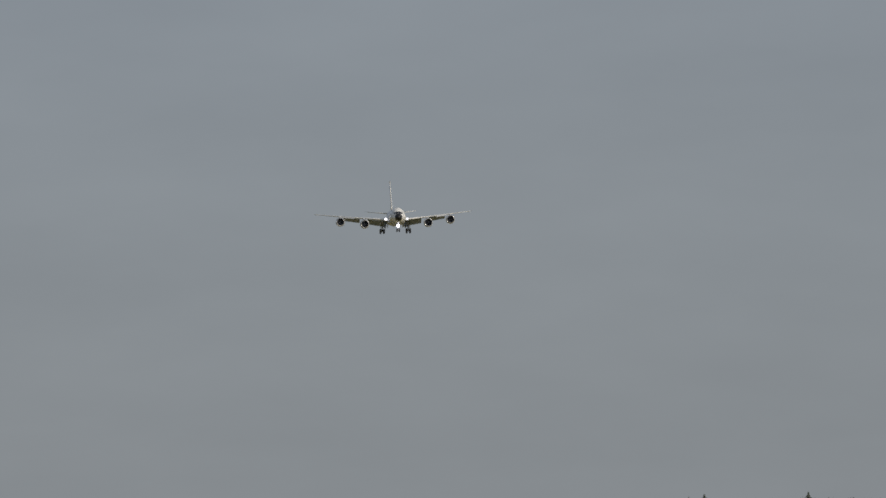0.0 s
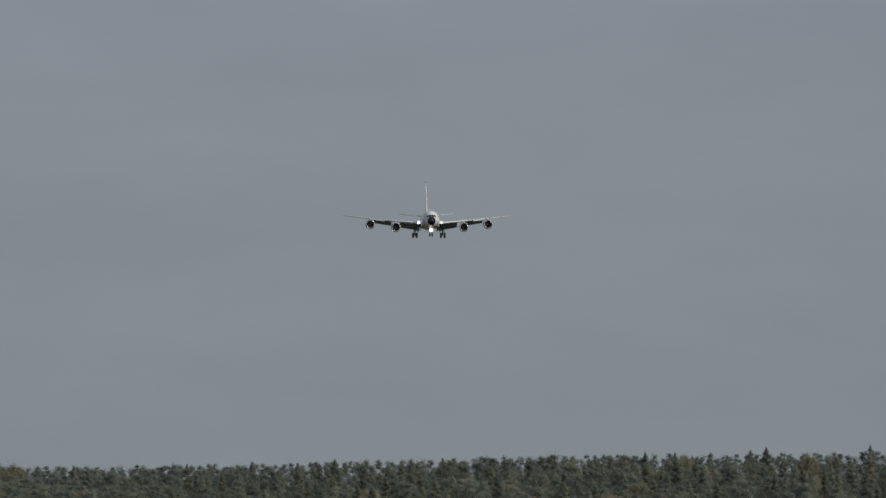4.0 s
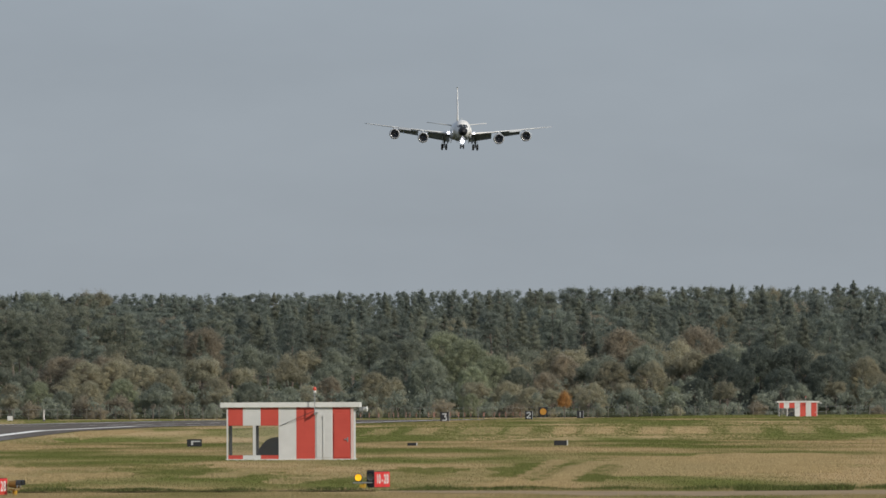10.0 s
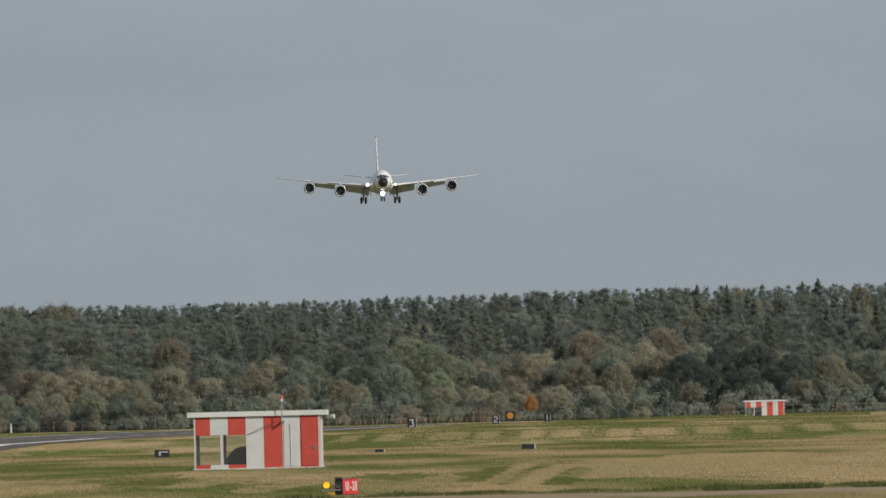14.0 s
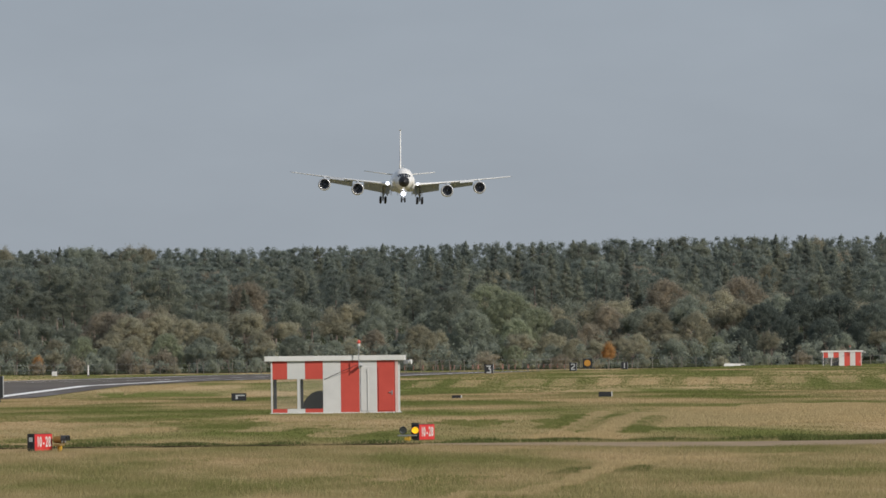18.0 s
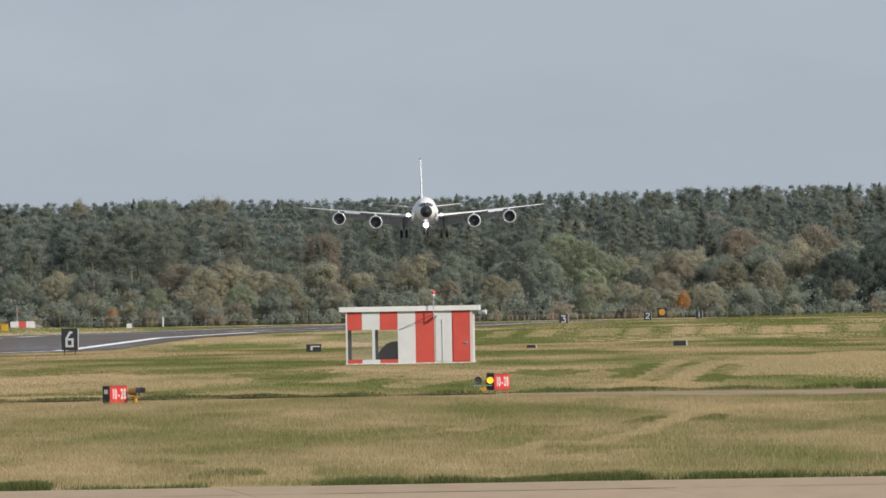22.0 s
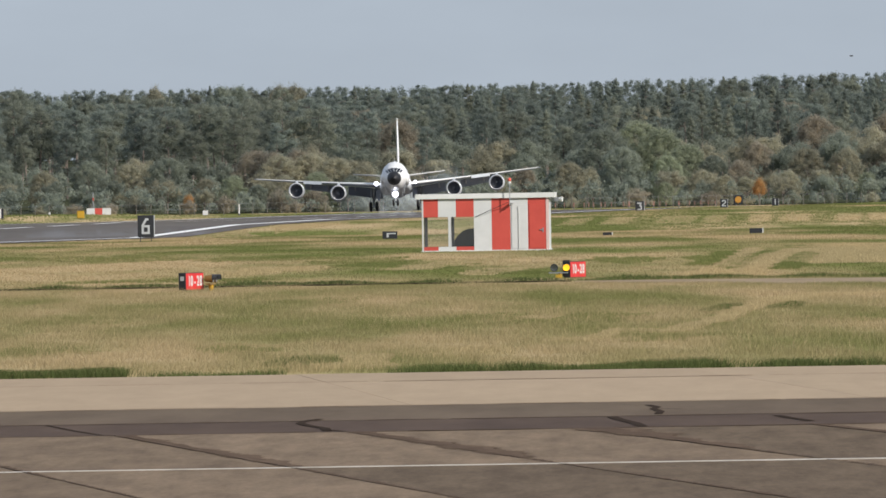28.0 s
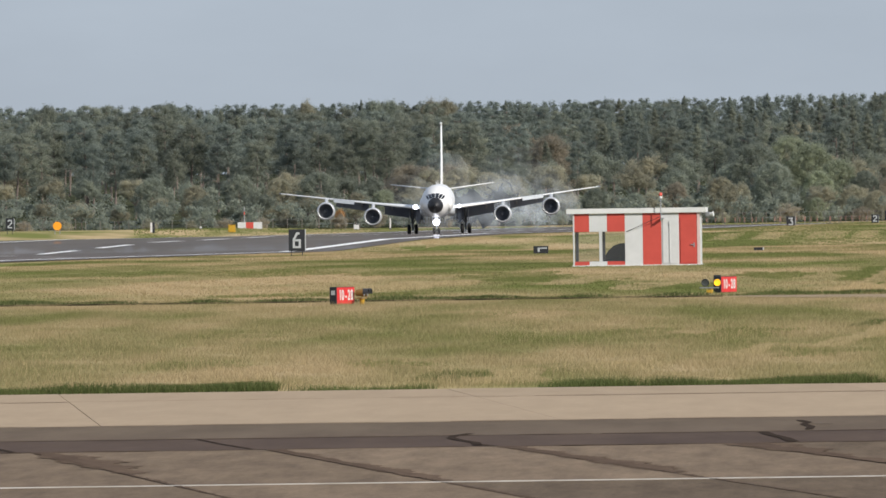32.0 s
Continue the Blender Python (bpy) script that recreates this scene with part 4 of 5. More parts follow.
p = empty("marker_board", pose(x, y, lie(x, y) - 0.1), "narrow marker board, white front and black side", "sign")
part("front", box(-0.22, 0.03, 0, 0.3, 0.2, 1.45, 0.01), M_SIGN_WHITE, p, "white face")
part("side", box(0.034, 0.34, 0.01, 0.3, 0.05, 1.47, 0.01), M_BLACK, p, "black side")
part("leg", rod((0, 0.15, -0.3), (0, 0.15, 0.21), 0.05), M_STEEL, p)

fence = empty("fence", pose(0, 0, 0), "wire perimeter fence on pale posts before the woods", "fence")
fy = 2888
post_mesh = mesh_of("post", rod((0, 0, -0.2), (0, 0, 2.4), 0.065, 0.065, 6), M_WOOD)
for k in range(110):
    x = -155 + 2.85 * k
    ob = new("post", post_mesh)
    ob.location, ob.rotation_euler = (x, fy + 3 * math.sin(k * 0.21), lie(x, fy)), (random.uniform(-0.03, 0.03), random.uniform(-0.03, 0.03), 0)
    ob.parent = fence
for zz in (1.2, 2.2):
    bm = bmesh.new()
    for k in range(109):
        x = -155 + 2.85 * k
        rod((x, fy + 3 * math.sin(k * 0.21), lie(x, fy) + zz), (x + 2.85, fy + 3 * math.sin(k * 0.21 + 0.21), lie(x + 2.85, fy) + zz), 0.012, 0.012, 3, bm)
    part("wire", bm, M_STEEL, fence)

approach = None
for k in range(26):
    u = -60 + 11 * k + random.uniform(-7, 7)
    y = 2780 + random.uniform(-30, 20)
    x = u * y / 26000
    if approach is None:
        approach = empty("approach_light", pose(x, y, lie(x, y)), "short red and white approach light post", "runway light", "approach lights")
        part("post", rod((0, 0, -0.2), (0, 0, 1.1), 0.05), M_WOOD, approach)
        part("band", rod((0, 0, 0.55), (0, 0, 0.95), 0.08), M_FADED, approach)
        part("head", rod((0, 0, 1.1), (0, 0, 1.25), 0.1, 0.12), M_FADED, approach)
    else:
        copy_thing(approach, pose(x, y, lie(x, y)))


# ---- trees ----
def foliage(rng, centres, radii, per, size):
    """Crown of soft tufted masses: small leaf sprays, thick near the outside of each tuft and thinning beyond it."""
    cs, rs = np.repeat(np.asarray(centres, float), per, 0), np.repeat(np.asarray(radii, float), per, 0)
    n = len(cs)
    d = rng.normal(size=(n, 3))
    d /= np.linalg.norm(d, axis=1, keepdims=True)
    p = cs + d * rs * np.minimum(1.5, np.abs(rng.normal(0.7, 0.3, (n, 1))))
    a = rng.normal(size=(n, 3))
    a -= d * np.sum(a * d, 1, keepdims=True) * 0.7
    a /= np.linalg.norm(a, axis=1, keepdims=True)
    b = np.cross(a, d + rng.normal(0, 0.25, (n, 3)))
    b /= np.linalg.norm(b, axis=1, keepdims=True) + 1e-9
    s = size * rng.uniform(0.6, 1.4, (n, 1))
    q = np.stack([p - a * s, p - b * s * 0.8 + a * s * 0.5, p + b * s * 0.9 + a * s * 0.4], 1)
    return q.reshape(-1, 3), np.arange(3 * n).reshape(-1, 3)


def trunk_mesh(rng, height, r, limbs):
    bm = bmesh.new()
    p, pts = Vector((0, 0, -0.6)), []
    for k in range(6):
        pts.append(p.copy())
        p += Vector((rng.normal(0, 0.10), rng.normal(0, 0.10), (height + 0.6) / 5))
    for k in range(5):
        rod(pts[k], pts[k + 1], r * (1 - 0.17 * k), r * (1 - 0.17 * (k + 1)), 7, bm)
    for z0, dx, dy, dz in limbs:
        k = min(4, int(z0 / height * 5))
        rod(pts[k].lerp(pts[k + 1], 0.5), pts[k].lerp(pts[k + 1], 0.5) + Vector((dx, dy, dz)), r * 0.32, r * 0.1, 5, bm)
    return bm


def tree(kind, height, seed, leaf, label):
    rng = np.random.default_rng(seed)
    t = empty("pine_tree" if kind in ("pine", "spire") else ("shrub" if kind == "shrub" else "broadleaf_tree"), pose(0, 0, 0), label, "shrub" if kind == "shrub" else "tree", {"pine": "pines of the wood", "spire": "pines of the wood", "shrub": "shrubs along the wood"}.get(kind, "broadleaved trees of the wood"))
    cen, rad, limbs = [], [], []
    if kind == "pine":
        # flat-topped Scots pine: shelves of needles on crooked limbs, a bare trunk below
        lo, n = height * (0.52, 0.42, 0.34)[seed % 3], 26
        lop = rng.uniform(0, 6.28)
        for k in range(n):
            f = (k + 0.5) / n
            z = lo + (height - lo - 0.7) * f
            a = k * 2.4 + rng.normal(0, 0.5)
            wide = 3.0 * math.sqrt(max(0.05, 1 - (1.25 * f - 0.35) ** 2)) * rng.uniform(0.35, 1.1) * (1 + 0.25 * math.cos(a - lop))
            q = rng.uniform(1.0, 1.9) * (1.08 - 0.35 * f)
            cen.append((wide * math.cos(a), wide * math.sin(a), z + rng.normal(0, 0.25)))
            rad.append((q, q, q * rng.uniform(0.5, 0.72)))
            if k % 3 == 0:
                limbs.append((z - 0.5, wide * math.cos(a), wide * math.sin(a), 0.5))
        per, size = 330, 0.135
    elif kind == "spire":
        # younger pine with a pointed leader and whorled boughs
        lo, n = height * 0.22, 30
        for k in range(n):
            f = (k + 0.5) / n
            z = lo + (height - lo - 0.6) * f
            a = k * 2.4 + rng.normal(0, 0.3)
            wide = 2.3 * (1 - f) ** 0.7 * rng.uniform(0.55, 1.1)
            q = (1.5 - 1.0 * f) * rng.uniform(0.8, 1.2)
            cen.append((wide * math.cos(a), wide * math.sin(a), z - 0.1 * wide))
            rad.append((q, q, 0.62 * q))
            if k % 4 == 0:
                limbs.append((z - 0.3, wide * math.cos(a), wide * math.sin(a), 0.3))
        cen.append((0, 0, height - 0.5))
        rad.append((0.22, 0.22, 0.6))
        per, size = 280, 0.13
    elif kind == "dome":
        for k in range(95):
            a, f = k * 2.4 + rng.normal(0, 0.3), (k + 0.5) / 95
            z = height * (0.10 + 0.84 * f)
            wide = 0.40 * height * math.sqrt(max(0.0, 1 - max(0.0, (f - 0.35) / 0.65) ** 2)) * (0.8 + 0.2 * min(1.0, f / 0.3)) * rng.uniform(0.6, 1.05)
            q = rng.uniform(0.06, 0.125) * height
            cen.append((wide * math.cos(a), wide * math.sin(a), z))
            rad.append((q, q, q * rng.uniform(0.7, 0.95)))
            if k % 10 == 0:
                limbs.append((height * 0.3, wide * math.cos(a), wide * math.sin(a), z - height * 0.3))
        per, size = 250, 0.135
    elif kind == "round":
        n = 40
        for k in range(n):
            d = rng.normal(size=3)
            d /= np.linalg.norm(d)
            d[2] = abs(d[2]) * 1.0 - 0.25
            s, w = rng.uniform(0.45, 1.0), 0.34 * height
            q = rng.uniform(0.85, 1.6)
            cen.append((d[0] * w * s, d[1] * w * s, height * 0.55 + d[2] * height * 0.40 * s))
            rad.append((q, q, q * rng.uniform(0.7, 0.95)))
            if k % 4 == 0:
                limbs.append((height * 0.35, d[0] * w * s, d[1] * w * s, height * 0.25))
        per, size = 240, 0.135
    else:
        for k in range(22):
            a, s, w = rng.uniform(0, 6.28), rng.uniform(0, 1), 0.55 * height
            z = height * (0.15 + 0.7 * rng.uniform(0, 1) * (1 - 0.5 * s))
            q = rng.uniform(0.6, 1.1)
            cen.append((w * s * math.cos(a), w * s * math.sin(a), z))
            rad.append((q, q, q * 0.8))
            if k % 5 == 0:
                limbs.append((0.5, 0.7 * w * s * math.cos(a), 0.7 * w * s * math.sin(a), z * 0.7))
        per, size = 180, 0.125
    v, f = foliage(rng, cen, rad, per, size)
    cr = new("crown", raw_mesh("crown", v, f, leaf))
    cr.parent = t
    tr = part("trunk", trunk_mesh(rng, height * (0.93 if kind in ("pine", "spire") else 0.6), 0.018 * height if kind != "shrub" else 0.12, limbs), M_BARK, t)
    return t


rng = np.random.default_rng(11)
pines = [tree("pine", 14.4 + 0.3 * k, 100 + k, M_PINE if k % 3 else M_PINE2, "tall Scots pine with a bare trunk and haze-paled blue-green crown") for k in range(7)]
spires = [tree("spire", 14.8 + 0.5 * k, 150 + k, M_PINE if k % 2 else M_PINE2, "slim pine with a pointed top and haze-paled blue-green boughs") for k in range(4)]
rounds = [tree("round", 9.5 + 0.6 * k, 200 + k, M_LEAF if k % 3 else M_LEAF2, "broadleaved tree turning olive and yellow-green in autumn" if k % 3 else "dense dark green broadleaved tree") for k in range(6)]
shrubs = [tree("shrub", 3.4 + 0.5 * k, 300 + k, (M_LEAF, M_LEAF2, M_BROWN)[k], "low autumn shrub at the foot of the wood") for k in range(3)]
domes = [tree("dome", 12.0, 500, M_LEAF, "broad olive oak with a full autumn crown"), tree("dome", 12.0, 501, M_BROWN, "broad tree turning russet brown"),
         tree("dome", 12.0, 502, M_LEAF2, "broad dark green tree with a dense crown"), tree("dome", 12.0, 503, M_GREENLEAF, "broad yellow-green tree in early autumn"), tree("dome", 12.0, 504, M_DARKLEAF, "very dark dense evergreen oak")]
rust = tree("round", 6.0, 400, M_RUST, "small tree with orange autumn leaves")
used = set()


def plant(src, x, y, z=None, s=1.0):
    z = lie(x, y) if z is None else z
    m = pose(x, y, z, rng.normal(0, 1.2), rng.normal(0, 1.2), rng.uniform(0, 360))
    if id(src) in used:
        ob = copy_thing(src, m)
    else:
        used.add(id(src))
        src.matrix_world = m
        ob = src
    ob.scale = (s * rng.uniform(0.9, 1.1), s * rng.uniform(0.9, 1.1), s)
    return ob


def tree_row(y, jitter, spacing, pick, x0=-172, x1=150, scale=(0.97, 1.03)):
    x = x0 + rng.uniform(0, spacing)
    while x < x1:
        src, s = pick(x)
        if src is not None:
            plant(src, x, y + rng.uniform(-jitter, jitter), None, s * rng.uniform(*scale))
        x += spacing * rng.uniform(0.75, 1.25)


def some_pine(x, lo=0.94, hi=1.08):
    """Rounded old crowns towards the west end, pointed ones among them further east; the odd broadleaf between."""
    r, lift = rng.uniform(), 1.0 + 0.07 * min(1.0, max(0.0, (x + 10) / 60))
    if r < 0.07:
        return domes[(0, 1, 2)[rng.integers(3)]], 1.12 * lift
    if r < (0.62 if x > -30 else 0.14):
        return spires[rng.integers(4)], lift * rng.uniform(lo, hi)
    return pines[rng.integers(7)], lift * rng.uniform(lo, hi)


front_pine = lambda x: (pines[rng.integers(7)], rng.uniform(1.12, 1.25)) if x < -55 else some_pine(x, 0.86, 0.98)
some_round = lambda lo, hi: (rounds[rng.integers(6)], rng.uniform(lo, hi))
tree_row(3415, 10, 4.6, lambda x: some_pine(x, 1.0, 1.09))
tree_row(3370, 14, 6.4, lambda x: some_pine(x, 0.98, 1.08))
tree_row(3325, 14, 7.0, some_pine)
tree_row(3280, 14, 6.6, some_pine)
tree_row(3235, 14, 6.6, some_pine)
tree_row(3190, 14, 6.6, some_pine)
tree_row(3145, 12, 6.6, front_pine)
tree_row(3105, 10, 9.0, lambda x: some_round(1.0, 1.25) if x > -60 else (pines[rng.integers(7)], 1.0))
tree_row(3075, 10, 9.0, lambda x: some_round(0.95, 1.3) if x > -60 else some_round(0.7, 1.0))
tree_row(3022, 8, 10.0, lambda x: some_round(0.55, 0.8) if x > -75 else some_round(0.5, 0.75))
tree_row(2985, 6, 8.0, lambda x: some_round(0.45, 0.75) if rng.uniform() < 0.6 else (shrubs[rng.integers(3)], 1.3))
tree_row(2955, 6, 7.5, lambda x: (shrubs[rng.integers(3)], rng.uniform(0.6, 1.0)))
# broad single trees along the front of the wood
for kind, x, y, top in ((1, -69.4, 3040, 13.3), (1, -60.7, 3040, 13.2), (0, -64.5, 3030, 12.0), (0, -52.3, 3030, 11.1), (3, -73.2, 3000, 7.8), (0, -58, 3034, 12.6), (0, -47, 3026, 9.6), (1, -66, 3036, 12.6), (0, -62.6, 2990, 7.7), (2, -48.4, 3000, 7.5), (3, -56, 3005, 8.4), (0, -79, 3015, 7.4), (2, -68, 2985, 6.0),
                        (0, -4.5, 3000, 9.3), (1, -14.0, 3040, 8.8), (2, 2.5, 3060, 16.4), (3, 9.6, 3070, 18.4), (3, 14.3, 3062, 16.4), (3, 20.1, 3050, 13.2), (2, 6.5, 3040, 13.0), (3, 16, 3030, 10.5), (2, 25.5, 3045, 10.5),
                        (1, 35.1, 3080, 13.1), (0, 44.7, 3050, 11.7), (0, 52.9, 3050, 11.6), (1, 31, 3040, 9.5), (4, 66.6, 3030, 13.1), (4, 75, 3040, 15.0), (4, 82, 3040, 15.4), (4, 70.5, 3015, 10.5), (4, 79, 3010, 10.0), (4, 62, 3015, 8.0), (4, 89, 3030, 13.0),
                        (0, -95.8, 3040, 10.5), (2, -87.6, 3040, 12.1), (2, -104, 3040, 11.5), (0, -113, 3030, 9.5), (2, -122, 3040, 11.0), (0, 97, 3035, 12.0), (2, 106, 3040, 13.0), (1, 114, 3030, 11.0),
                        (0, 22.5, 2990, 7.6), (3, 14.9, 2970, 4.9), (0, 27, 2982, 6.2), (0, 40, 2990, 7.0), (3, 56, 2990, 6.5), (2, -30, 3010, 7.5), (0, -37, 3020, 8.5), (2, -22, 3000, 6.5)):
    plant(domes[kind], x, y, None, (top - lie(x, y)) / 12.0 * rng.uniform(0.97, 1.03))
# crowns that stand over the roofline of the wood
for u in (-768, -650, -622, -548, -520, -1230, -1010, 668, 880):
    ob = plant(domes[2 if u % 4 else 0], u * 3395 / 26000, 3395, None, 1.46)
    ob.scale.x, ob.scale.y = 0.8 * rng.uniform(0.85, 1.15), 0.8
for u, s_ in ((297, 0.95), (-712, 0.7)):
    ob = plant(rust, u * 2968 / 26000, 2968, None, s_)
    ob.scale = (0.6 * s_, 0.6 * s_, s_)

# undergrowth and the rest of the wood, too many leaves to count
cen, rad = [], []
for k in range(1500):
    x, y = rng.uniform(-175, 155), 2975 + 445 * rng.uniform() ** 1.7
    cen.append((x, y, lie(x, y) + rng.uniform(0.5, 5.0)))
    rad.append((rng.uniform(1.0, 2.0), 1.4, rng.uniform(0.8, 1.6)))
v, f = foliage(rng, cen, rad, 90, 0.26)
tagged(new("undergrowth", raw_mesh("undergrowth", v, f, M_LEAF2)), "dense undergrowth below the trees, paled for haze", "undergrowth", kind="stuff")
cen, rad = [], []
for y0, gap in ((3440, 1.5), (3424, 1.9), (3390, 4.5), (3300, 5.5), (3210, 6.0)):
    for x in np.arange(-178, 158, gap):
        x, y, top = x + rng.uniform(-1, 1), y0 + rng.uniform(-10, 10), (rng.uniform(15.0, 16.6) if y0 > 3400 else rng.uniform(13.4, 15.4))
        for k in range(12):
            fk = k / 11
            reach, a = 2.3 * math.sin(math.pi * min(1.0, 0.25 + 0.75 * fk)) ** 0.8 * rng.uniform(0.4, 1.1), k * 2.4 + x
            q = rng.uniform(0.9, 1.4) * (1.35 - 0.62 * fk * fk)
            cen.append((x + reach * math.cos(a), y + reach * math.sin(a), lie(x, y) + 6.5 + (top + 1.1 * min(1.0, max(0.0, (x + 10) / 60)) - 7.0) * fk))
            rad.append((q, q, q * 0.8))
v, f = foliage(rng, cen, rad, 95, 0.165)
tagged(new("pine_canopy", raw_mesh("pine_canopy", v, f, M_CANOPY)), "close green canopy of the pine wood, paled for haze", "woods", kind="stuff")
# added backing of coarse foliage, blocks the sky between the trunks
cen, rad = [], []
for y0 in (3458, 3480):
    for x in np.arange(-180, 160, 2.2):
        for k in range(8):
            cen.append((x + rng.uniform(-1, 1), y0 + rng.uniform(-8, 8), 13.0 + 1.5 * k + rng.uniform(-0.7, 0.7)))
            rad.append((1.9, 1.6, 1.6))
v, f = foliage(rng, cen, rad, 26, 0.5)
tagged(new("pine_canopy", raw_mesh("pine_canopy", v, f, M_CANOPY)), "foliage rows added behind the pine wood to close gaps", "woods", kind="stuff")
cen, rad = [], []
for k in range(2600):
    side = 1 if k % 2 else -1
    x, y = side * rng.uniform(160, 900), rng.uniform(2990, 3450)
    cen.append((x, y, lie(x, y) + rng.uniform(1.5, 14)))
    rad.append((rng.uniform(3, 5), 3.0, rng.uniform(2.5, 4.0)))
v, f = foliage(rng, cen, rad, 26, 1.0)
tagged(new("far_woods", raw_mesh("far_woods", v, f, M_CANOPY)), "dark pine woods that run on beside the airfield", "woods", kind="stuff")


# ---- the four-engined jet ----
jet = empty("jet_airplane", pose(0, 0, 0), "grey four-engined jet with black nose, wheels down, landing lights on", "airplane")
SECTIONS = ((-19.0, 3.70, 0.06, 0.06), (-18.8, 3.70, 0.40, 0.40), (-18.4, 3.71, 0.70, 0.70), (-17.8, 3.73, 0.97, 0.97), (-17.2, 3.78, 1.16, 1.19), (-16.4, 3.86, 1.38, 1.46), (-15.6, 4.02, 1.56, 1.72), (-14.6, 4.14, 1.72, 1.94),
            (-13.0, 4.2, 1.85, 2.08), (-10.0, 4.2, 1.88, 2.12), (0, 4.2, 1.88, 2.12), (7.5, 4.2, 1.88, 2.12), (12, 4.42, 1.66, 1.86), (16, 4.8, 1.2, 1.38), (20, 5.2, 0.62, 0.8), (22.6, 5.45, 0.14, 0.22))


def hull(y, a, out=0.0):
    """A point of the fuselage's skin: y along, a from the top towards +x."""
    ys = [s[0] for s in SECTIONS]
    zc, w, h = (float(np.interp(y, ys, [s[k] for s in SECTIONS])) for k in (1, 2, 3))
    return Vector(((w + out) * math.sin(a), y, zc + (h + out) * math.cos(a)))


def hull_skin(ys, a0=0.0, a1=2 * math.pi, n=36, out=0.0, closed=True):
    return loft([[hull(y, a0 + (a1 - a0) * i / (n if closed else n - 1), out) for i in range(n)] for y in ys], closed, False)


part("fuselage", hull_skin([-17.8, -17.5, -17.2, -16.8, -16.4, -15.6, -14.6, -13, -10, -5, 0, 4, 7.5, 10, 12, 14, 16, 18, 20, 22.6]), M_PLANE, jet, smooth=True)
part("belly_panel", hull_skin([-14.6, -13, -10, -5, 0, 4, 7.5, 10, 12, 14], radians(118), radians(242), 14, 0.012, False), M_BELLY, jet, "pale grey belly", smooth=True)
part("radome", hull_skin([-19.0, -18.8, -18.6, -18.4, -18.1, -17.95, -17.8], out=0.006), M_RADOME, jet, "black radome nose", smooth=True)


def at_height(a, z):
    """Where along the nose the skin reaches a height, at an angle from the top."""
    ys = np.linspace(-17.8, -14.0, 200)
    return float(np.interp(z, [hull(y, a).z for y in ys], ys))


for s in (-1, 1):
    for a0, a1, z0, z1 in ((1.5, 22, 4.62, 5.22), (24, 40, 4.56, 5.12), (43, 54, 4.5, 4.95)):
        angles = [radians(s * (a0 + (a1 - a0) * i / 5)) for i in range(6)]
        part("windscreen_pane", loft([[hull(at_height(a, z), a, 0.02) for a in angles] for z in (z0, (z0 + z1) / 2, z1)], False, False), M_GLASS, jet, "dark cockpit pane")
for s in (-1, 1):
    # side fairings with the aerials
    part("cheek_fairing", loft([[(s * (1.55 + w * math.cos(a)), yy, 3.9 + h * math.sin(a)) for a in (2 * math.pi * i / 14 for i in range(14))] for yy, w, h in ((-15.2, 0.1, 0.2), (-14.2, 0.42, 0.75), (-12.5, 0.55, 0.95), (-9.5, 0.55, 0.95), (-8.0, 0.3, 0.6), (-7.2, 0.05, 0.2))]), M_PLANE, jet, smooth=True)


def foil(x, le, chord, z, thick, vertical=False):
    """A closed wing section; le and chord run along y."""
    pts = []
    for i in range(9):
        c = i / 8
        pts.append((c, thick * (1.48 * math.sqrt(c) - 0.63 * c - 1.76 * c * c + 1.42 * c ** 3 - 0.51 * c ** 4)))
    loop = [(le + c * chord, t * chord * 0.6) for c, t in pts] + [(le + c * chord, -t * chord * 0.4) for c, t in reversed(pts[1:-1])]
    return [(d, y, z_) for y, d, z_ in ((y, x + t, z) for y, t in loop)] if vertical else [(x, y, z + t) for y, t in loop]


def wing_at(x):
    """Leading edge, chord and height of the wing at a distance from the middle."""
    xs = (1.2, 7.4, 13.8, 20.3)
    return (float(np.interp(x, xs, (-8.6, -3.9, 1.0, 5.6))), float(np.interp(x, xs, (11.2, 6.6, 4.6, 2.7))), float(np.interp(x, xs, (3.25, 3.95, 4.72, 5.55))))


def leading(x, le, chord, z, thick):
    """The forward tenth of the wing section, a little proud of it."""
    out = []
    for c, side in ((0.13, 0.6), (0.07, 0.6), (0.025, 0.6), (0.006, 0.6), (0.0, 0.0), (0.006, -0.4), (0.02, -0.4), (0.035, -0.4)):
        t = thick * (1.48 * math.sqrt(c) - 0.63 * c - 1.76 * c * c + 1.42 * c ** 3)
        out.append((x, le + c * chord - 0.02, z + t * chord * side + (0.015 if side > 0 else -0.015 if side < 0 else 0)))
    return out


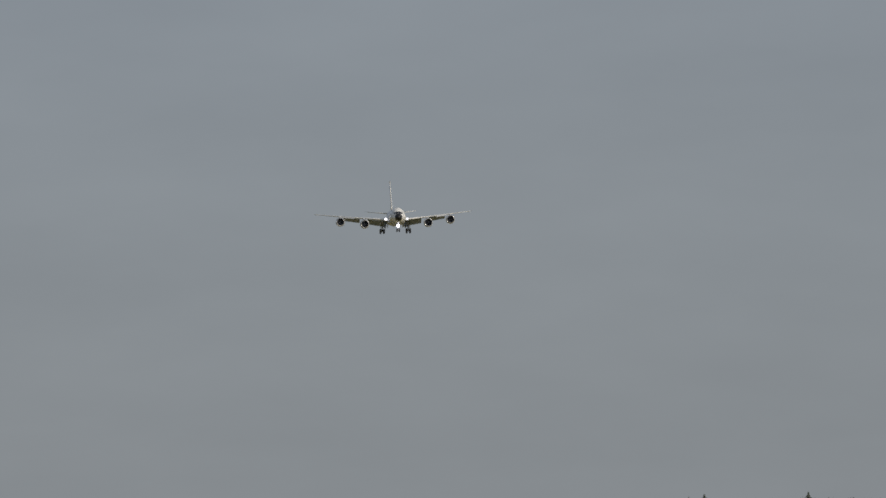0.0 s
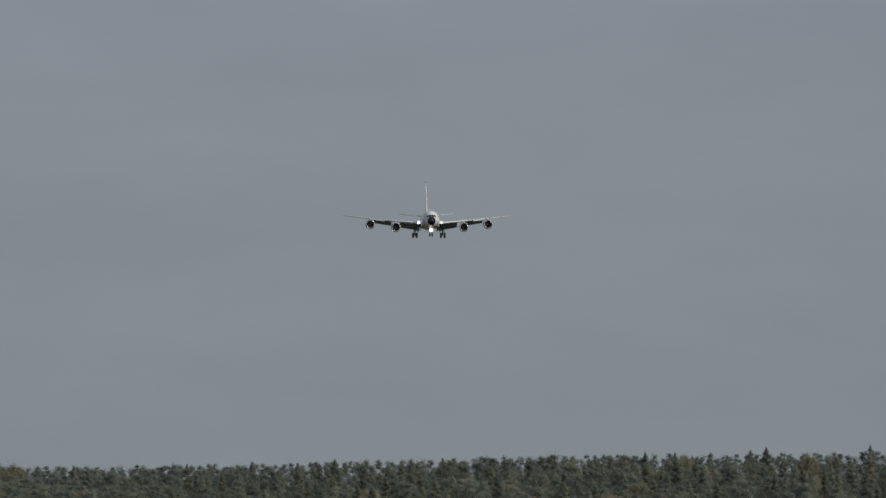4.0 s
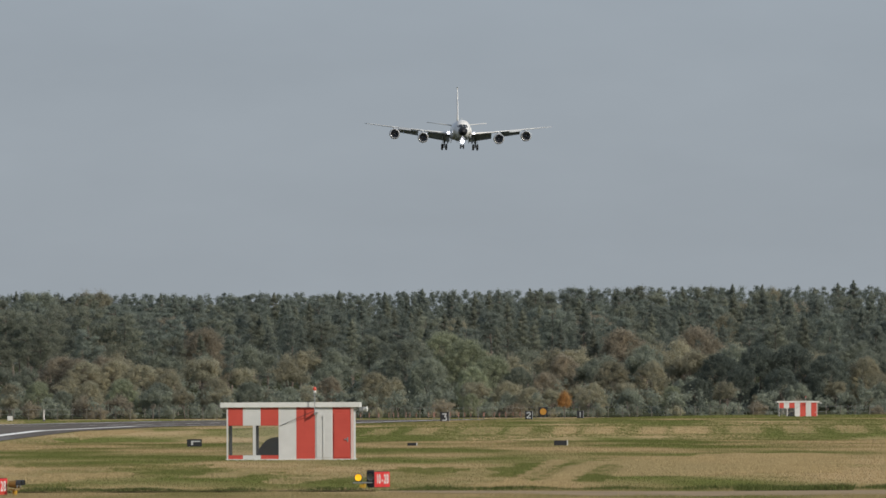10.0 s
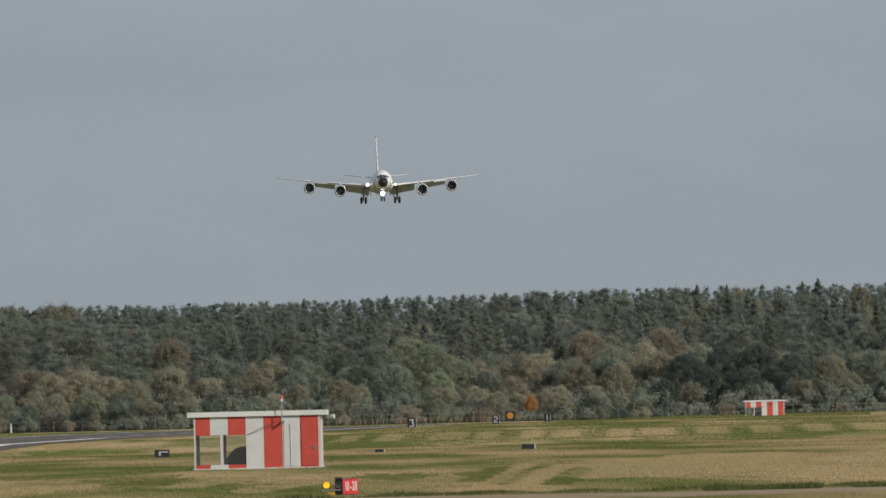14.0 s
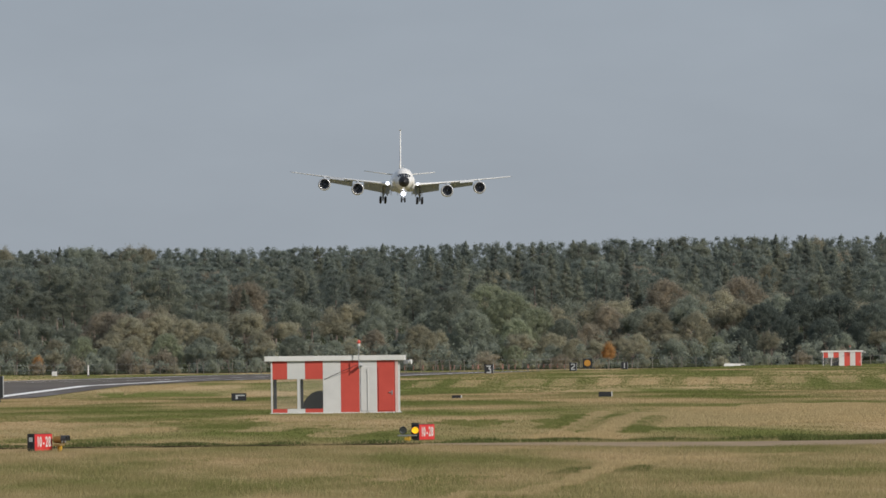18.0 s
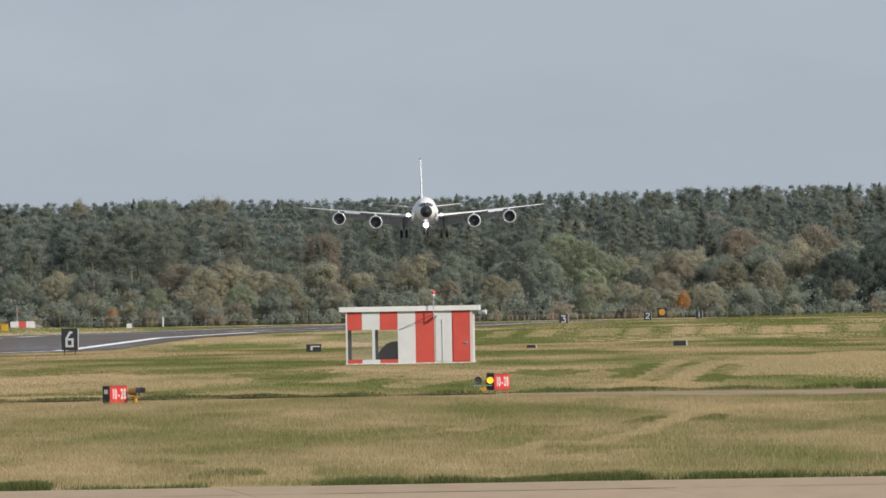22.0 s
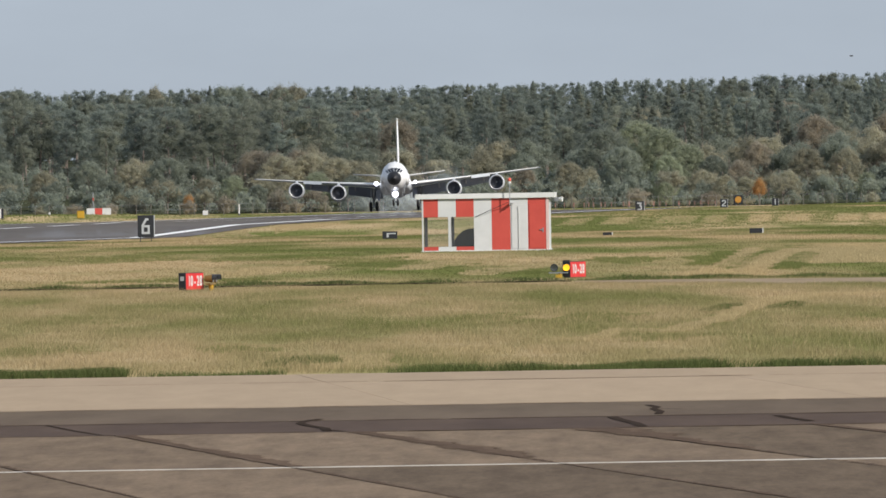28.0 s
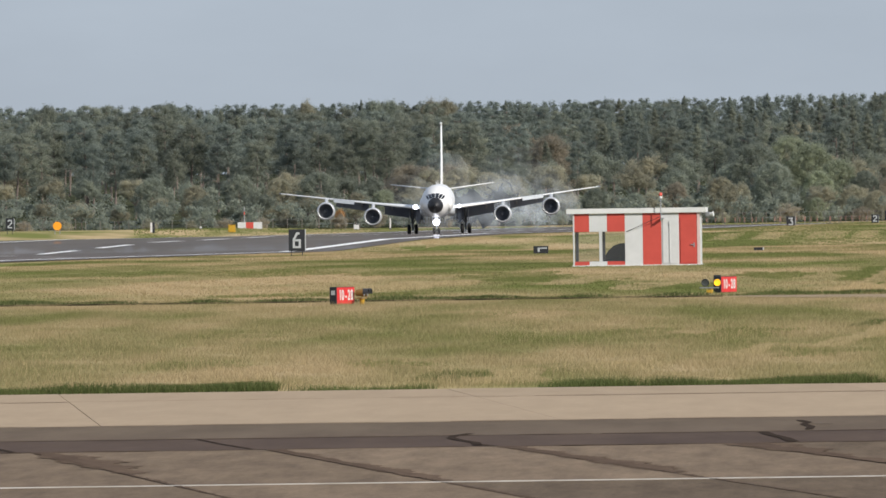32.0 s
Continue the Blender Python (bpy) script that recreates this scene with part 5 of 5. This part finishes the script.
WING_T = lambda x: float(np.interp(x, (1.2, 19.9), (0.125, 0.085)))
for s in (-1, 1):
    wing = part("wing", loft([foil(s * x, *wing_at(x)[:2], wing_at(x)[2], WING_T(x)) for x in (1.2, 3, 5.2, 7.4, 9.5, 11.6, 13.8, 16, 18, 20.0)] + [foil(s * 20.35, 6.1, 2.0, 5.57, 0.04)]), M_WING, jet, smooth=True)
    # pale bare edge strip, which also carries the edge's sunlit brightness as colour
    part("leading_edge", loft([[p for p in leading(s * x, *wing_at(x), WING_T(x))] for x in (2.0, 3, 5.2, 7.4, 9.5, 11.6, 13.8, 16, 18, 20.0)], False, False), M_PLANE, wing, "bright bare leading edge, sunlit tone in its colour", smooth=True)
    # flaps down behind the wing
    for xa, xb, c0, c1, drop in ((2.1, 6.9, 2.1, 1.7, 42), (8.9, 13.1, 1.5, 1.2, 40)):
        rings = []
        for x, c in ((xa, c0), (xb, c1)):
            le, ch, z = wing_at(x)
            hy, hz = le + ch - 0.5, z - 0.12
            ca, sa = math.cos(radians(drop)), math.sin(radians(drop))
            rings.append([(s * x, hy + (u * ca + w * sa), hz + (-u * sa + w * ca)) for u, w in ((0, 0.02), (0.2, 0.13), (c * 0.5, 0.09), (c, 0.0), (c * 0.5, -0.04), (0.2, -0.08))])
        part("flap", loft(rings), M_WING, wing)
        le, ch, z = wing_at(xa)
        le2, ch2, z2 = wing_at(xb)
        part("fore_flap", loft([[(s * xq, lq + cq - 1.0 + dy, zq - 0.1 + dz) for dy, dz in ((0, 0.0), (0.45, -0.06), (0.75, -0.34), (0.55, -0.42), (0.1, -0.12))] for xq, lq, cq, zq in ((xa, le, ch, z), (xb, le2, ch2, z2))]), M_WING, wing)
        for f in (0.2, 0.8):
            x = xa + f * (xb - xa)
            le, ch, z = wing_at(x)
            part("flap_track", loft([[(s * (x + dx), le + ch - 2.4 + dy, z - 0.2 + dz) for dx, dz in ((-0.1, 0.05), (0.1, 0.05), (0.1, -h), (-0.1, -h))] for dy, h in ((0, 0.1), (1.4, 0.4), (3.2, 0.55), (3.9, 0.2))]), M_BELLY, wing)
    # leading edge flap beside the outer engine
    rings = []
    for x in (10.6, 13.2):
        le, ch, z = wing_at(x)
        rings.append([(s * x, le - 0.55 + u, z + w) for u, w in ((0, -0.32), (0.16, -0.36), (0.62, 0.05), (0.5, 0.14))])
    part("leading_edge_flap", loft(rings), M_BELLY, wing, "pale drooped leading edge flap")
    part("wing_fillet", loft([[(s * (1.45 + q * math.cos(a)), yy, 3.1 + q * math.sin(a)) for a in (2 * math.pi * i / 12 for i in range(12))] for yy, q in ((-10.5, 0.1), (-9, 0.6), (-6, 0.85), (0, 0.9), (3, 0.6), (5.5, 0.1))]), M_BELLY, jet, smooth=True)
    # engines
    for x, z in ((8.15, 2.46), (14.15, 3.26)):
        le = wing_at(x)[0]
        fy = le - 4.6
        eng = part("engine", lathe([(0.05, 0.928), (0.0, 0.981), (0.12, 1.04), (0.7, 1.13), (1.7, 1.15), (2.9, 1.05), (3.6, 0.928), (3.6, 0.823)], (s * x, fy, z), 32), M_BELLY, jet, smooth=True)
        part("intake_lip", lathe([(0.25, 0.897), (0.08, 0.913), (-0.02, 0.95), (-0.02, 0.997), (0.08, 1.04), (0.2, 1.08)], (s * x, fy, z), 32), M_CHROME, eng, "bright bare metal lip", smooth=True)
        part("duct", lathe([(0.2, 0.897), (0.9, 0.865), (1.1, 0.865)], (s * x, fy, z), 28), M_DUCT, eng, smooth=True)
        bm = lathe([(0.55, 0.02), (0.75, 0.16), (0.98, 0.28)], (s * x, fy, z), 16)
        part("spinner", bm, M_DUCT, eng, smooth=True)
        bm = bmesh.new()
        for k in range(24):
            a, b = 2 * math.pi * k / 24, 2 * math.pi * (k + 0.75) / 24
            vs = [bm.verts.new((s * x + r * math.cos(q), fy + 1.0 + dy, z + r * math.sin(q))) for r, q, dy in ((0.26, a, 0), (0.81, a, 0), (0.81, b, 0.12), (0.26, b, 0.12))]
            bm.faces.new(vs)
        part("fan", bm, M_DUCT, eng)
        part("fan_backing", rod((s * x, fy + 1.15, z), (s * x, fy + 1.2, z), 0.82, 0.82, 24), M_DUCT, eng)
        part("core_nozzle", lathe([(3.3, 0.8), (3.6, 0.72), (4.7, 0.5), (5.2, 0.3)], (s * x, fy, z), 20), M_DARK, eng, smooth=True)
        le_, ch_, wz = wing_at(x)
        part("pylon", loft([[(s * (x + dx), yy, zz) for dx, yy, zz in ((-w, ya, z0), (w, ya, z0), (w, yb, z1), (-w, yb, z1))] for w, ya, yb, z0, z1 in ((0.05, fy + 0.9, fy + 1.3, z + 1.0, z + 1.2), (0.2, fy + 1.6, le_ + 0.4, z + 1.0, wz + 0.05), (0.2, le_ + 1.5, le_ + 1.6, z + 0.75, wz - 0.05), (0.06, le_ + 3.0, le_ + 3.1, wz - 0.5, wz - 0.1))]), M_BELLY, eng)
    # tailplane
    part("tailplane", loft([foil(s * x, le, ch, z, 0.11) for x, le, ch, z in ((0.4, 15.2, 4.6, 5.55), (3.5, 17.4, 3.1, 5.92), (6.55, 19.6, 1.8, 6.3))]), M_PLANE, jet, smooth=True)
    # main wheels
    gear = part("main_gear_leg", rod((s * 3.35, 0, 0.7), (s * 3.35, -0.1, 3.3), 0.15, 0.2, 12), M_STEEL, jet)
    part("truck_beam", box(s * 3.35 - 0.12, s * 3.35 + 0.12, -0.95, 0.95, 0.5, 0.74, 0.03), M_STEEL, gear)
    part("side_brace", rod((s * 3.35, 0, 1.4), (s * 2.2, -0.1, 3.0), 0.08), M_STEEL, gear)
    part("drag_brace", rod((s * 3.35, 0, 1.2), (s * 3.35, -1.7, 3.0), 0.07), M_STEEL, gear)
    part("gear_door", box(s * 3.72 - 0.03, s * 3.72 + 0.03, -0.9, 0.9, 1.5, 3.1, 0.01), M_BELLY, gear)
    part("gear_fairing_door", loft([[(s * (2.55 + dx), yy, zz) for dx, zz in ((-0.35, 3.0), (0.35, 3.0), (0.3, 1.75), (0.0, 1.35))] for yy in (-1.3, 1.2)]), M_WING, gear)
    part("inner_gear_door", box(s * 1.9 - 0.03, s * 1.9 + 0.03, -1.2, 1.2, 1.55, 2.5, 0.01, m=None), M_BELLY, gear)
    for dy, hub in ((-0.72, 0.72), (0.72, 0.60)):
        for dx in (-0.44, 0.44):
            cx = s * 3.35 + dx
            wheel = part("main_wheel", rod((cx - 0.19, dy, hub), (cx + 0.19, dy, hub), 0.3, 0.3, 18), M_STEEL, jet)
            tb = bmesh.new()
            prof = ((-0.2, 0.3), (-0.21, 0.45), (-0.17, 0.56), (-0.08, 0.62), (0.08, 0.62), (0.17, 0.56), (0.21, 0.45), (0.2, 0.3))
            rings = [[tb.verts.new((cx + px, dy + pr * math.cos(a), hub + pr * math.sin(a))) for a in (2 * math.pi * i / 24 for i in range(24))] for px, pr in prof]
            for ra, rb in zip(rings, rings[1:]):
                for i in range(24):
                    tb.faces.new((ra[i], ra[(i + 1) % 24], rb[(i + 1) % 24], rb[i]))
            part("tyre", tb, M_TYRE, wheel, smooth=True)
    # glowing ball larger than the lamp, its glare built into the size
    lamp = part("landing_light", ball((s * 2.75, -7.75, 3.55), 0.32 if s < 0 else 0.22, 2), M_LIGHT, jet, "glowing white landing light")
    nw = part("nose_wheel", rod((s * 0.3 - 0.12, -14.3, 0.48), (s * 0.3 + 0.12, -14.3, 0.48), 0.22, 0.22, 16), M_STEEL, jet)
    part("tyre", lathe([(-0.14, 0.22), (-0.15, 0.38), (-0.09, 0.47), (0.09, 0.47), (0.15, 0.38), (0.14, 0.22)], (0, 0, 0), 22), M_TYRE, nw, smooth=True).matrix_local = Matrix.Translation((s * 0.3, -14.3, 0.48)) @ pose(0, 0, 0, 0, 0, 90)
    part("nose_gear_door", box(s * 0.5 - 0.02, s * 0.5 + 0.02, -15.3, -13.6, 1.5, 2.5), M_BELLY, jet)

part("nose_gear_leg", rod((0, -14.3, 0.48), (0, -14.1, 2.8), 0.1, 0.14, 10), M_STEEL, jet)
part("nose_gear_axle", rod((-0.35, -14.3, 0.48), (0.35, -14.3, 0.48), 0.06), M_STEEL, jet)
# oversized as well, to take in the nose light's glare
part("landing_light", ball((0, -14.55, 1.62), 0.44, 2, squash=(1, 0.6, 1)), M_LIGHT, jet, "glowing white nose wheel light")
fin = part("fin", loft([foil(0, le, ch, z, th, True) for z, le, ch, th in ((5.9, 12.8, 7.4, 0.10), (8.0, 15.0, 5.9, 0.11), (11.0, 17.8, 4.2, 0.13), (13.8, 20.4, 2.6, 0.16))]), M_PLANE, jet, smooth=True)
part("fin_tip", loft([[(0.16 * k * math.cos(a), yy, 13.95 + 0.17 * k * math.sin(a)) for a in (2 * math.pi * i / 10 for i in range(10))] for yy, k in ((18.6, 0.1), (19.2, 0.8), (21, 1.0), (22.6, 0.8), (23.2, 0.1))]), M_PLANE, fin, smooth=True)
part("tip_probe", rod((0, 18.7, 13.95), (0, 16.8, 14.0), 0.06, 0.03), M_STEEL, fin)
part("dorsal_fillet", loft([foil(0, le, ch, z, 0.05, True) for z, le, ch in ((5.6, 9.5, 8), (6.6, 12.4, 6))]), M_PLANE, fin, smooth=True)
# blade aerials below and above
for x, yy, hh in ((-0.95, -9, 0.9), (0.95, -9, 0.9), (0, -7, 0.7), (-0.75, -4.5, 0.8), (0.75, -4.5, 0.8), (1.25, -11, 0.7), (-1.25, -11, 0.7), (0, 5, 0.7)):
    zt = 4.2 - 2.12 * math.sqrt(max(0.05, 1 - (x / 1.88) ** 2))
    part("blade_aerial", loft([[(x + d * q, yy + e * q, zz) for d, e in ((-0.04, 0), (0, -0.28), (0.04, 0), (0, 0.28))] for zz, q in ((zt + 0.1, 1.0), (zt - hh, 0.6))]), M_BELLY, jet)
for yy, hh in ((-11, 0.5), (-7.5, 0.35), (-3, 0.55), (2, 0.4)):
    part("top_aerial", loft([[(d * q, yy + e * q, zz) for d, e in ((-0.04, 0), (0, -0.25), (0.04, 0), (0, 0.3))] for zz, q in ((6.2, 1.0), (6.32 + hh, 0.55))]), M_PLANE, jet)

# ---- road vehicles beyond the runway ----
def vehicle(name, label, category, paint, length, profile, width, wheel_r):
    v = empty(name, pose(0, 0, 0), label, category)
    part("body", loft([[(px, yy, pz) for px, pz in profile] for yy in (-width / 2, width / 2)]), paint, v)
    for wx in (-length * 0.31, length * 0.31):
        for yy in (-width / 2 + 0.05, width / 2 - 0.05):
            wh = part("wheel", rod((wx, yy - 0.1, wheel_r), (wx, yy + 0.1, wheel_r), wheel_r, wheel_r, 16), M_TYRE, v)
            part("rim", rod((wx, yy - 0.11, wheel_r), (wx, yy + 0.11, wheel_r), wheel_r * 0.6, wheel_r * 0.6, 12), M_STEEL, wh)
    return v


white_car = vehicle("van", "white panel van driving along the perimeter road", "van", M_VAN, 5.0, ((-2.5, 0.35), (2.5, 0.35), (2.5, 1.05), (2.0, 1.2), (1.45, 2.02), (-2.3, 2.12), (-2.5, 1.9)), 1.9, 0.34)
part("windscreen", loft([[(1.52, yy, 1.93), (1.98, yy, 1.25), (2.0, yy, 1.27), (1.54, yy, 1.95)] for yy in (-0.8, 0.8)]), M_GLASS, white_car)
for yy in (-0.975, 0.955):
    part("door_window", box(0.75, 1.5, yy, yy + 0.02, 1.25, 1.8), M_GLASS, white_car)
silver_car = vehicle("car", "silver estate car driving along the perimeter road", "car", M_CAR, 4.5, ((-2.25, 0.3), (2.25, 0.3), (2.25, 0.75), (1.2, 0.95), (0.5, 1.45), (-1.9, 1.48), (-2.25, 0.9)), 1.75, 0.32)
for yy in (-0.89, 0.87):
    part("side_window", box(-1.5, 0.5, yy, yy + 0.02, 0.98, 1.35), M_GLASS, silver_car)
road_y = 2840


# ---- tyre smoke: drifting puffs ----
def smoke(name, x, y, n, spread, height, seed, material):
    r = np.random.default_rng(seed)
    s = empty(name, pose(x, y, -14), "thin blue-white tyre smoke over the runway", "smoke", "tyre smoke")
    for k in range(n):
        c = ((k / (n - 1) - 0.5) * 2 * spread + r.normal(0, 0.5), r.uniform(-4, 30), abs(r.normal(0, height)) + 0.8)
        bm = ball((0, 0, 0), r.uniform(3.2, 4.8), 4, squash=(1.0, 0.8, 0.8))
        bmesh.ops.delete(bm, geom=[v for v in bm.verts if v.co.y > 0.05], context="VERTS")
        for v in bm.verts:
            v.co *= 1 + 0.3 * noise.noise(v.co * 0.6 + Vector(c))
        ob = part("puff", bm, material, s, smooth=True)
        ob.location = c
        ob.visible_shadow = False
    return s


smoke_a = smoke("tyre_smoke", -26, 2085, 8, 6.0, 1.6, 5, M_THICK)
smoke_b = smoke("tyre_smoke", -27, 2040, 7, 6.5, 2.4, 6, M_SMOKE)
smoke_c = smoke("tyre_smoke", -31.8, 1985, 7, 6.0, 2.4, 7, M_SMOKE)
smoke_d = smoke("tyre_smoke", -35.6, 1920, 6, 5.5, 2.2, 8, M_SMOKE)

bird = empty("bird", pose(0, 1500, 20), "small dark bird gliding over the airfield", "bird")
part("body", loft([[(yy, r_ * math.cos(a), r_ * math.sin(a)) for a in (2 * math.pi * i / 8 for i in range(8))] for yy, r_ in ((-0.22, 0.01), (-0.1, 0.045), (0.05, 0.055), (0.15, 0.03), (0.2, 0.005))]), M_DARK, bird)
for s in (-1, 1):
    part("wing", loft([[(x, s * y_, z_) for x, z_ in ((xa, z0), (xb, z0), (xb - 0.02, z0 + 0.012), (xa + 0.02, z0 + 0.012))] for y_, xa, xb, z0 in ((0.03, -0.08, 0.1, 0.02), (0.22, -0.06, 0.08, 0.08), (0.42, -0.1, -0.02, 0.04))]), M_DARK, bird)

FLIGHT = [
    (0, pose(39.03, 3768.2, 102.25, 0.00, -0.70, 2.40)),
    (1, pose(36.50, 3707.8, 97.34, 0.00, -0.42, 2.22)),
    (2, pose(34.03, 3647.4, 92.54, 0.00, -0.14, 2.03)),
    (2.5, pose(32.93, 3617.2, 90.37, 0.00, 0.00, 1.94)),
    (4.5, pose(28.14, 3496.4, 81.00, 0.00, 0.80, 1.57)),
    (5, pose(26.80, 3466.2, 78.65, 0.00, 1.00, 1.48)),
    (6, pose(24.24, 3405.8, 74.09, 0.00, 1.60, 1.30)),
    (7, pose(21.78, 3345.4, 69.90, 0.00, 1.33, 1.47)),
    (8, pose(19.28, 3285.0, 65.82, 0.00, 0.90, 1.63)),
    (9, pose(16.50, 3224.6, 61.54, 0.00, 0.30, 1.80)),
    (10, pose(13.83, 3164.2, 57.47, 0.00, 1.20, 1.82)),
    (11, pose(11.32, 3103.8, 53.73, 0.00, 2.10, 1.85)),
    (12, pose(8.96, 3043.4, 49.94, -0.60, 1.00, 1.88)),
    (13, pose(6.70, 2983.0, 46.49, -1.20, 0.24, 1.90)),
    (13.5, pose(5.59, 2952.8, 45.10, -0.93, 0.22, 1.86)),
    (15.5, pose(0.24, 2832.0, 40.74, -0.07, 0.16, 1.69)),
    (16, pose(-1.20, 2801.8, 39.12, 0.10, 0.15, 1.65)),
    (17, pose(-4.11, 2741.4, 35.02, 0.00, 1.05, 1.57)),
    (18, pose(-6.86, 2681.0, 30.72, -0.40, 1.83, 1.48)),
    (19, pose(-9.27, 2620.6, 26.25, -1.10, 2.50, 1.40)),
    (20, pose(-11.26, 2560.2, 22.25, -0.90, 1.75, 1.47)),
    (21, pose(-13.08, 2499.8, 18.45, -1.05, 1.00, 1.55)),
    (22, pose(-14.92, 2439.4, 14.42, -1.60, 0.10, 1.62)),
    (23, pose(-17.11, 2379.0, 10.20, -2.30, 0.70, 1.70)),
    (24, pose(-19.26, 2318.6, 6.79, -2.40, 1.20, 1.40)),
    (25, pose(-21.28, 2258.2, 3.36, -2.73, 1.05, 1.10)),
    (25.5, pose(-22.02, 2228.0, 2.44, -3.00, 0.60, 0.95)),
    (27.5, pose(-26.02, 2107.2, 1.03, -3.00, -1.20, -0.03)),
    (28, pose(-27.40, 2077.0, 0.80, -2.60, -1.50, -0.30)),
    (28.5, pose(-28.66, 2047.0, 0.38, -3.30, -0.50, -0.29)),
    (29, pose(-30.26, 2017.5, 0.10, -3.80, 0.35, -0.28)),
    (29.5, pose(-31.81, 1988.4, 0.14, -3.00, -0.10, -0.26)),
    (30, pose(-33.39, 1959.8, 0.18, -2.20, -0.50, -0.25)),
    (30.5, pose(-34.77, 1931.6, 0.14, -1.30, -0.50, -0.24)),
    (31, pose(-36.03, 1903.9, 0.08, -0.50, -0.50, -0.23)),
    (31.5, pose(-37.10, 1876.6, 0.04, 0.00, -0.50, -0.21)),
    (32, pose(-38.21, 1849.8, 0.00, 0.35, -0.50, -0.20)),
]


def motions():
    # one glowing disc hops between the guard lamps, 0.63 s at each
    turns, t, k = [(0.0, pose(LAMP_X[0], 0, 0))], 0.18, 0
    while t < 32:
        k += 1
        turns += [(t - 0.04, pose(LAMP_X[(k + 1) % 2], 0, 0)), (t, pose(LAMP_X[k % 2], 0, 0))]
        t += 0.63
    walk(flasher, turns + [(32.0, pose(LAMP_X[k % 2], 0, 0))])
    walk(jet, FLIGHT)
    on_road = lambda u: pose(u * road_y / 26000, road_y, lie(u * road_y / 26000, road_y))
    walk(white_car, [(t, on_road(-617 + 163.0 * (t - 11))) for t in (0.0, 8.0, 9.0, 10.0, 11.0, 12.0, 12.5, 13.0, 13.5, 14.0, 14.5, 15.0, 15.5, 16.0, 17.0, 24.0, 32.0)])
    in_lane = lambda t: (-693 + 165.0 * (t - 23)) * 2870 / 26000
    walk(silver_car, [(t, pose(in_lane(t), 2870, lie(in_lane(t), 2870))) for t in (0.0, 12.0, 21.0, 22.0, 23.0, 23.1, 23.2, 23.3, 23.4, 23.5, 23.6, 23.7, 24.0, 25.0, 27.0, 32.0)])
    walk(bird, [(t, pose(x, 1500, z, 0, 0, 12)) for t, x, z in ((0, 138, 80.3), (20, 86.5, 80.3), (26.5, 21.9, 30.1), (27.5, 25.0, 17.1), (28.5, 28.3, 16.1), (32, 40.4, 12.2))])
    walk(smoke_a, [(0, pose(-26.4, 2085, -14)), (26.9, pose(-26.4, 2085, -14)), (27.4, pose(-26.4, 2085, 0.1)), (29, pose(-27.0, 2083, 0.3)), (32, pose(-32.0, 2078, 0.4))])
    walk(smoke_b, [(0, pose(-28.6, 2040, -14)), (28.0, pose(-28.6, 2040, -14)), (28.5, pose(-28.8, 2040, 0.1)), (30, pose(-29.4, 2038, 0.5)), (32, pose(-35.5, 2032, 1.3))])
    walk(smoke_c, [(0, pose(-31.8, 1985, -14)), (29.4, pose(-31.8, 1985, -14)), (29.9, pose(-32.0, 1985, 0.1)), (32, pose(-37.0, 1980, 1.1))])
    walk(smoke_d, [(0, pose(-35.6, 1920, -14)), (30.8, pose(-35.6, 1920, -14)), (31.3, pose(-35.8, 1920, 0.1)), (32, pose(-37.8, 1916, 0.6))])


motions()
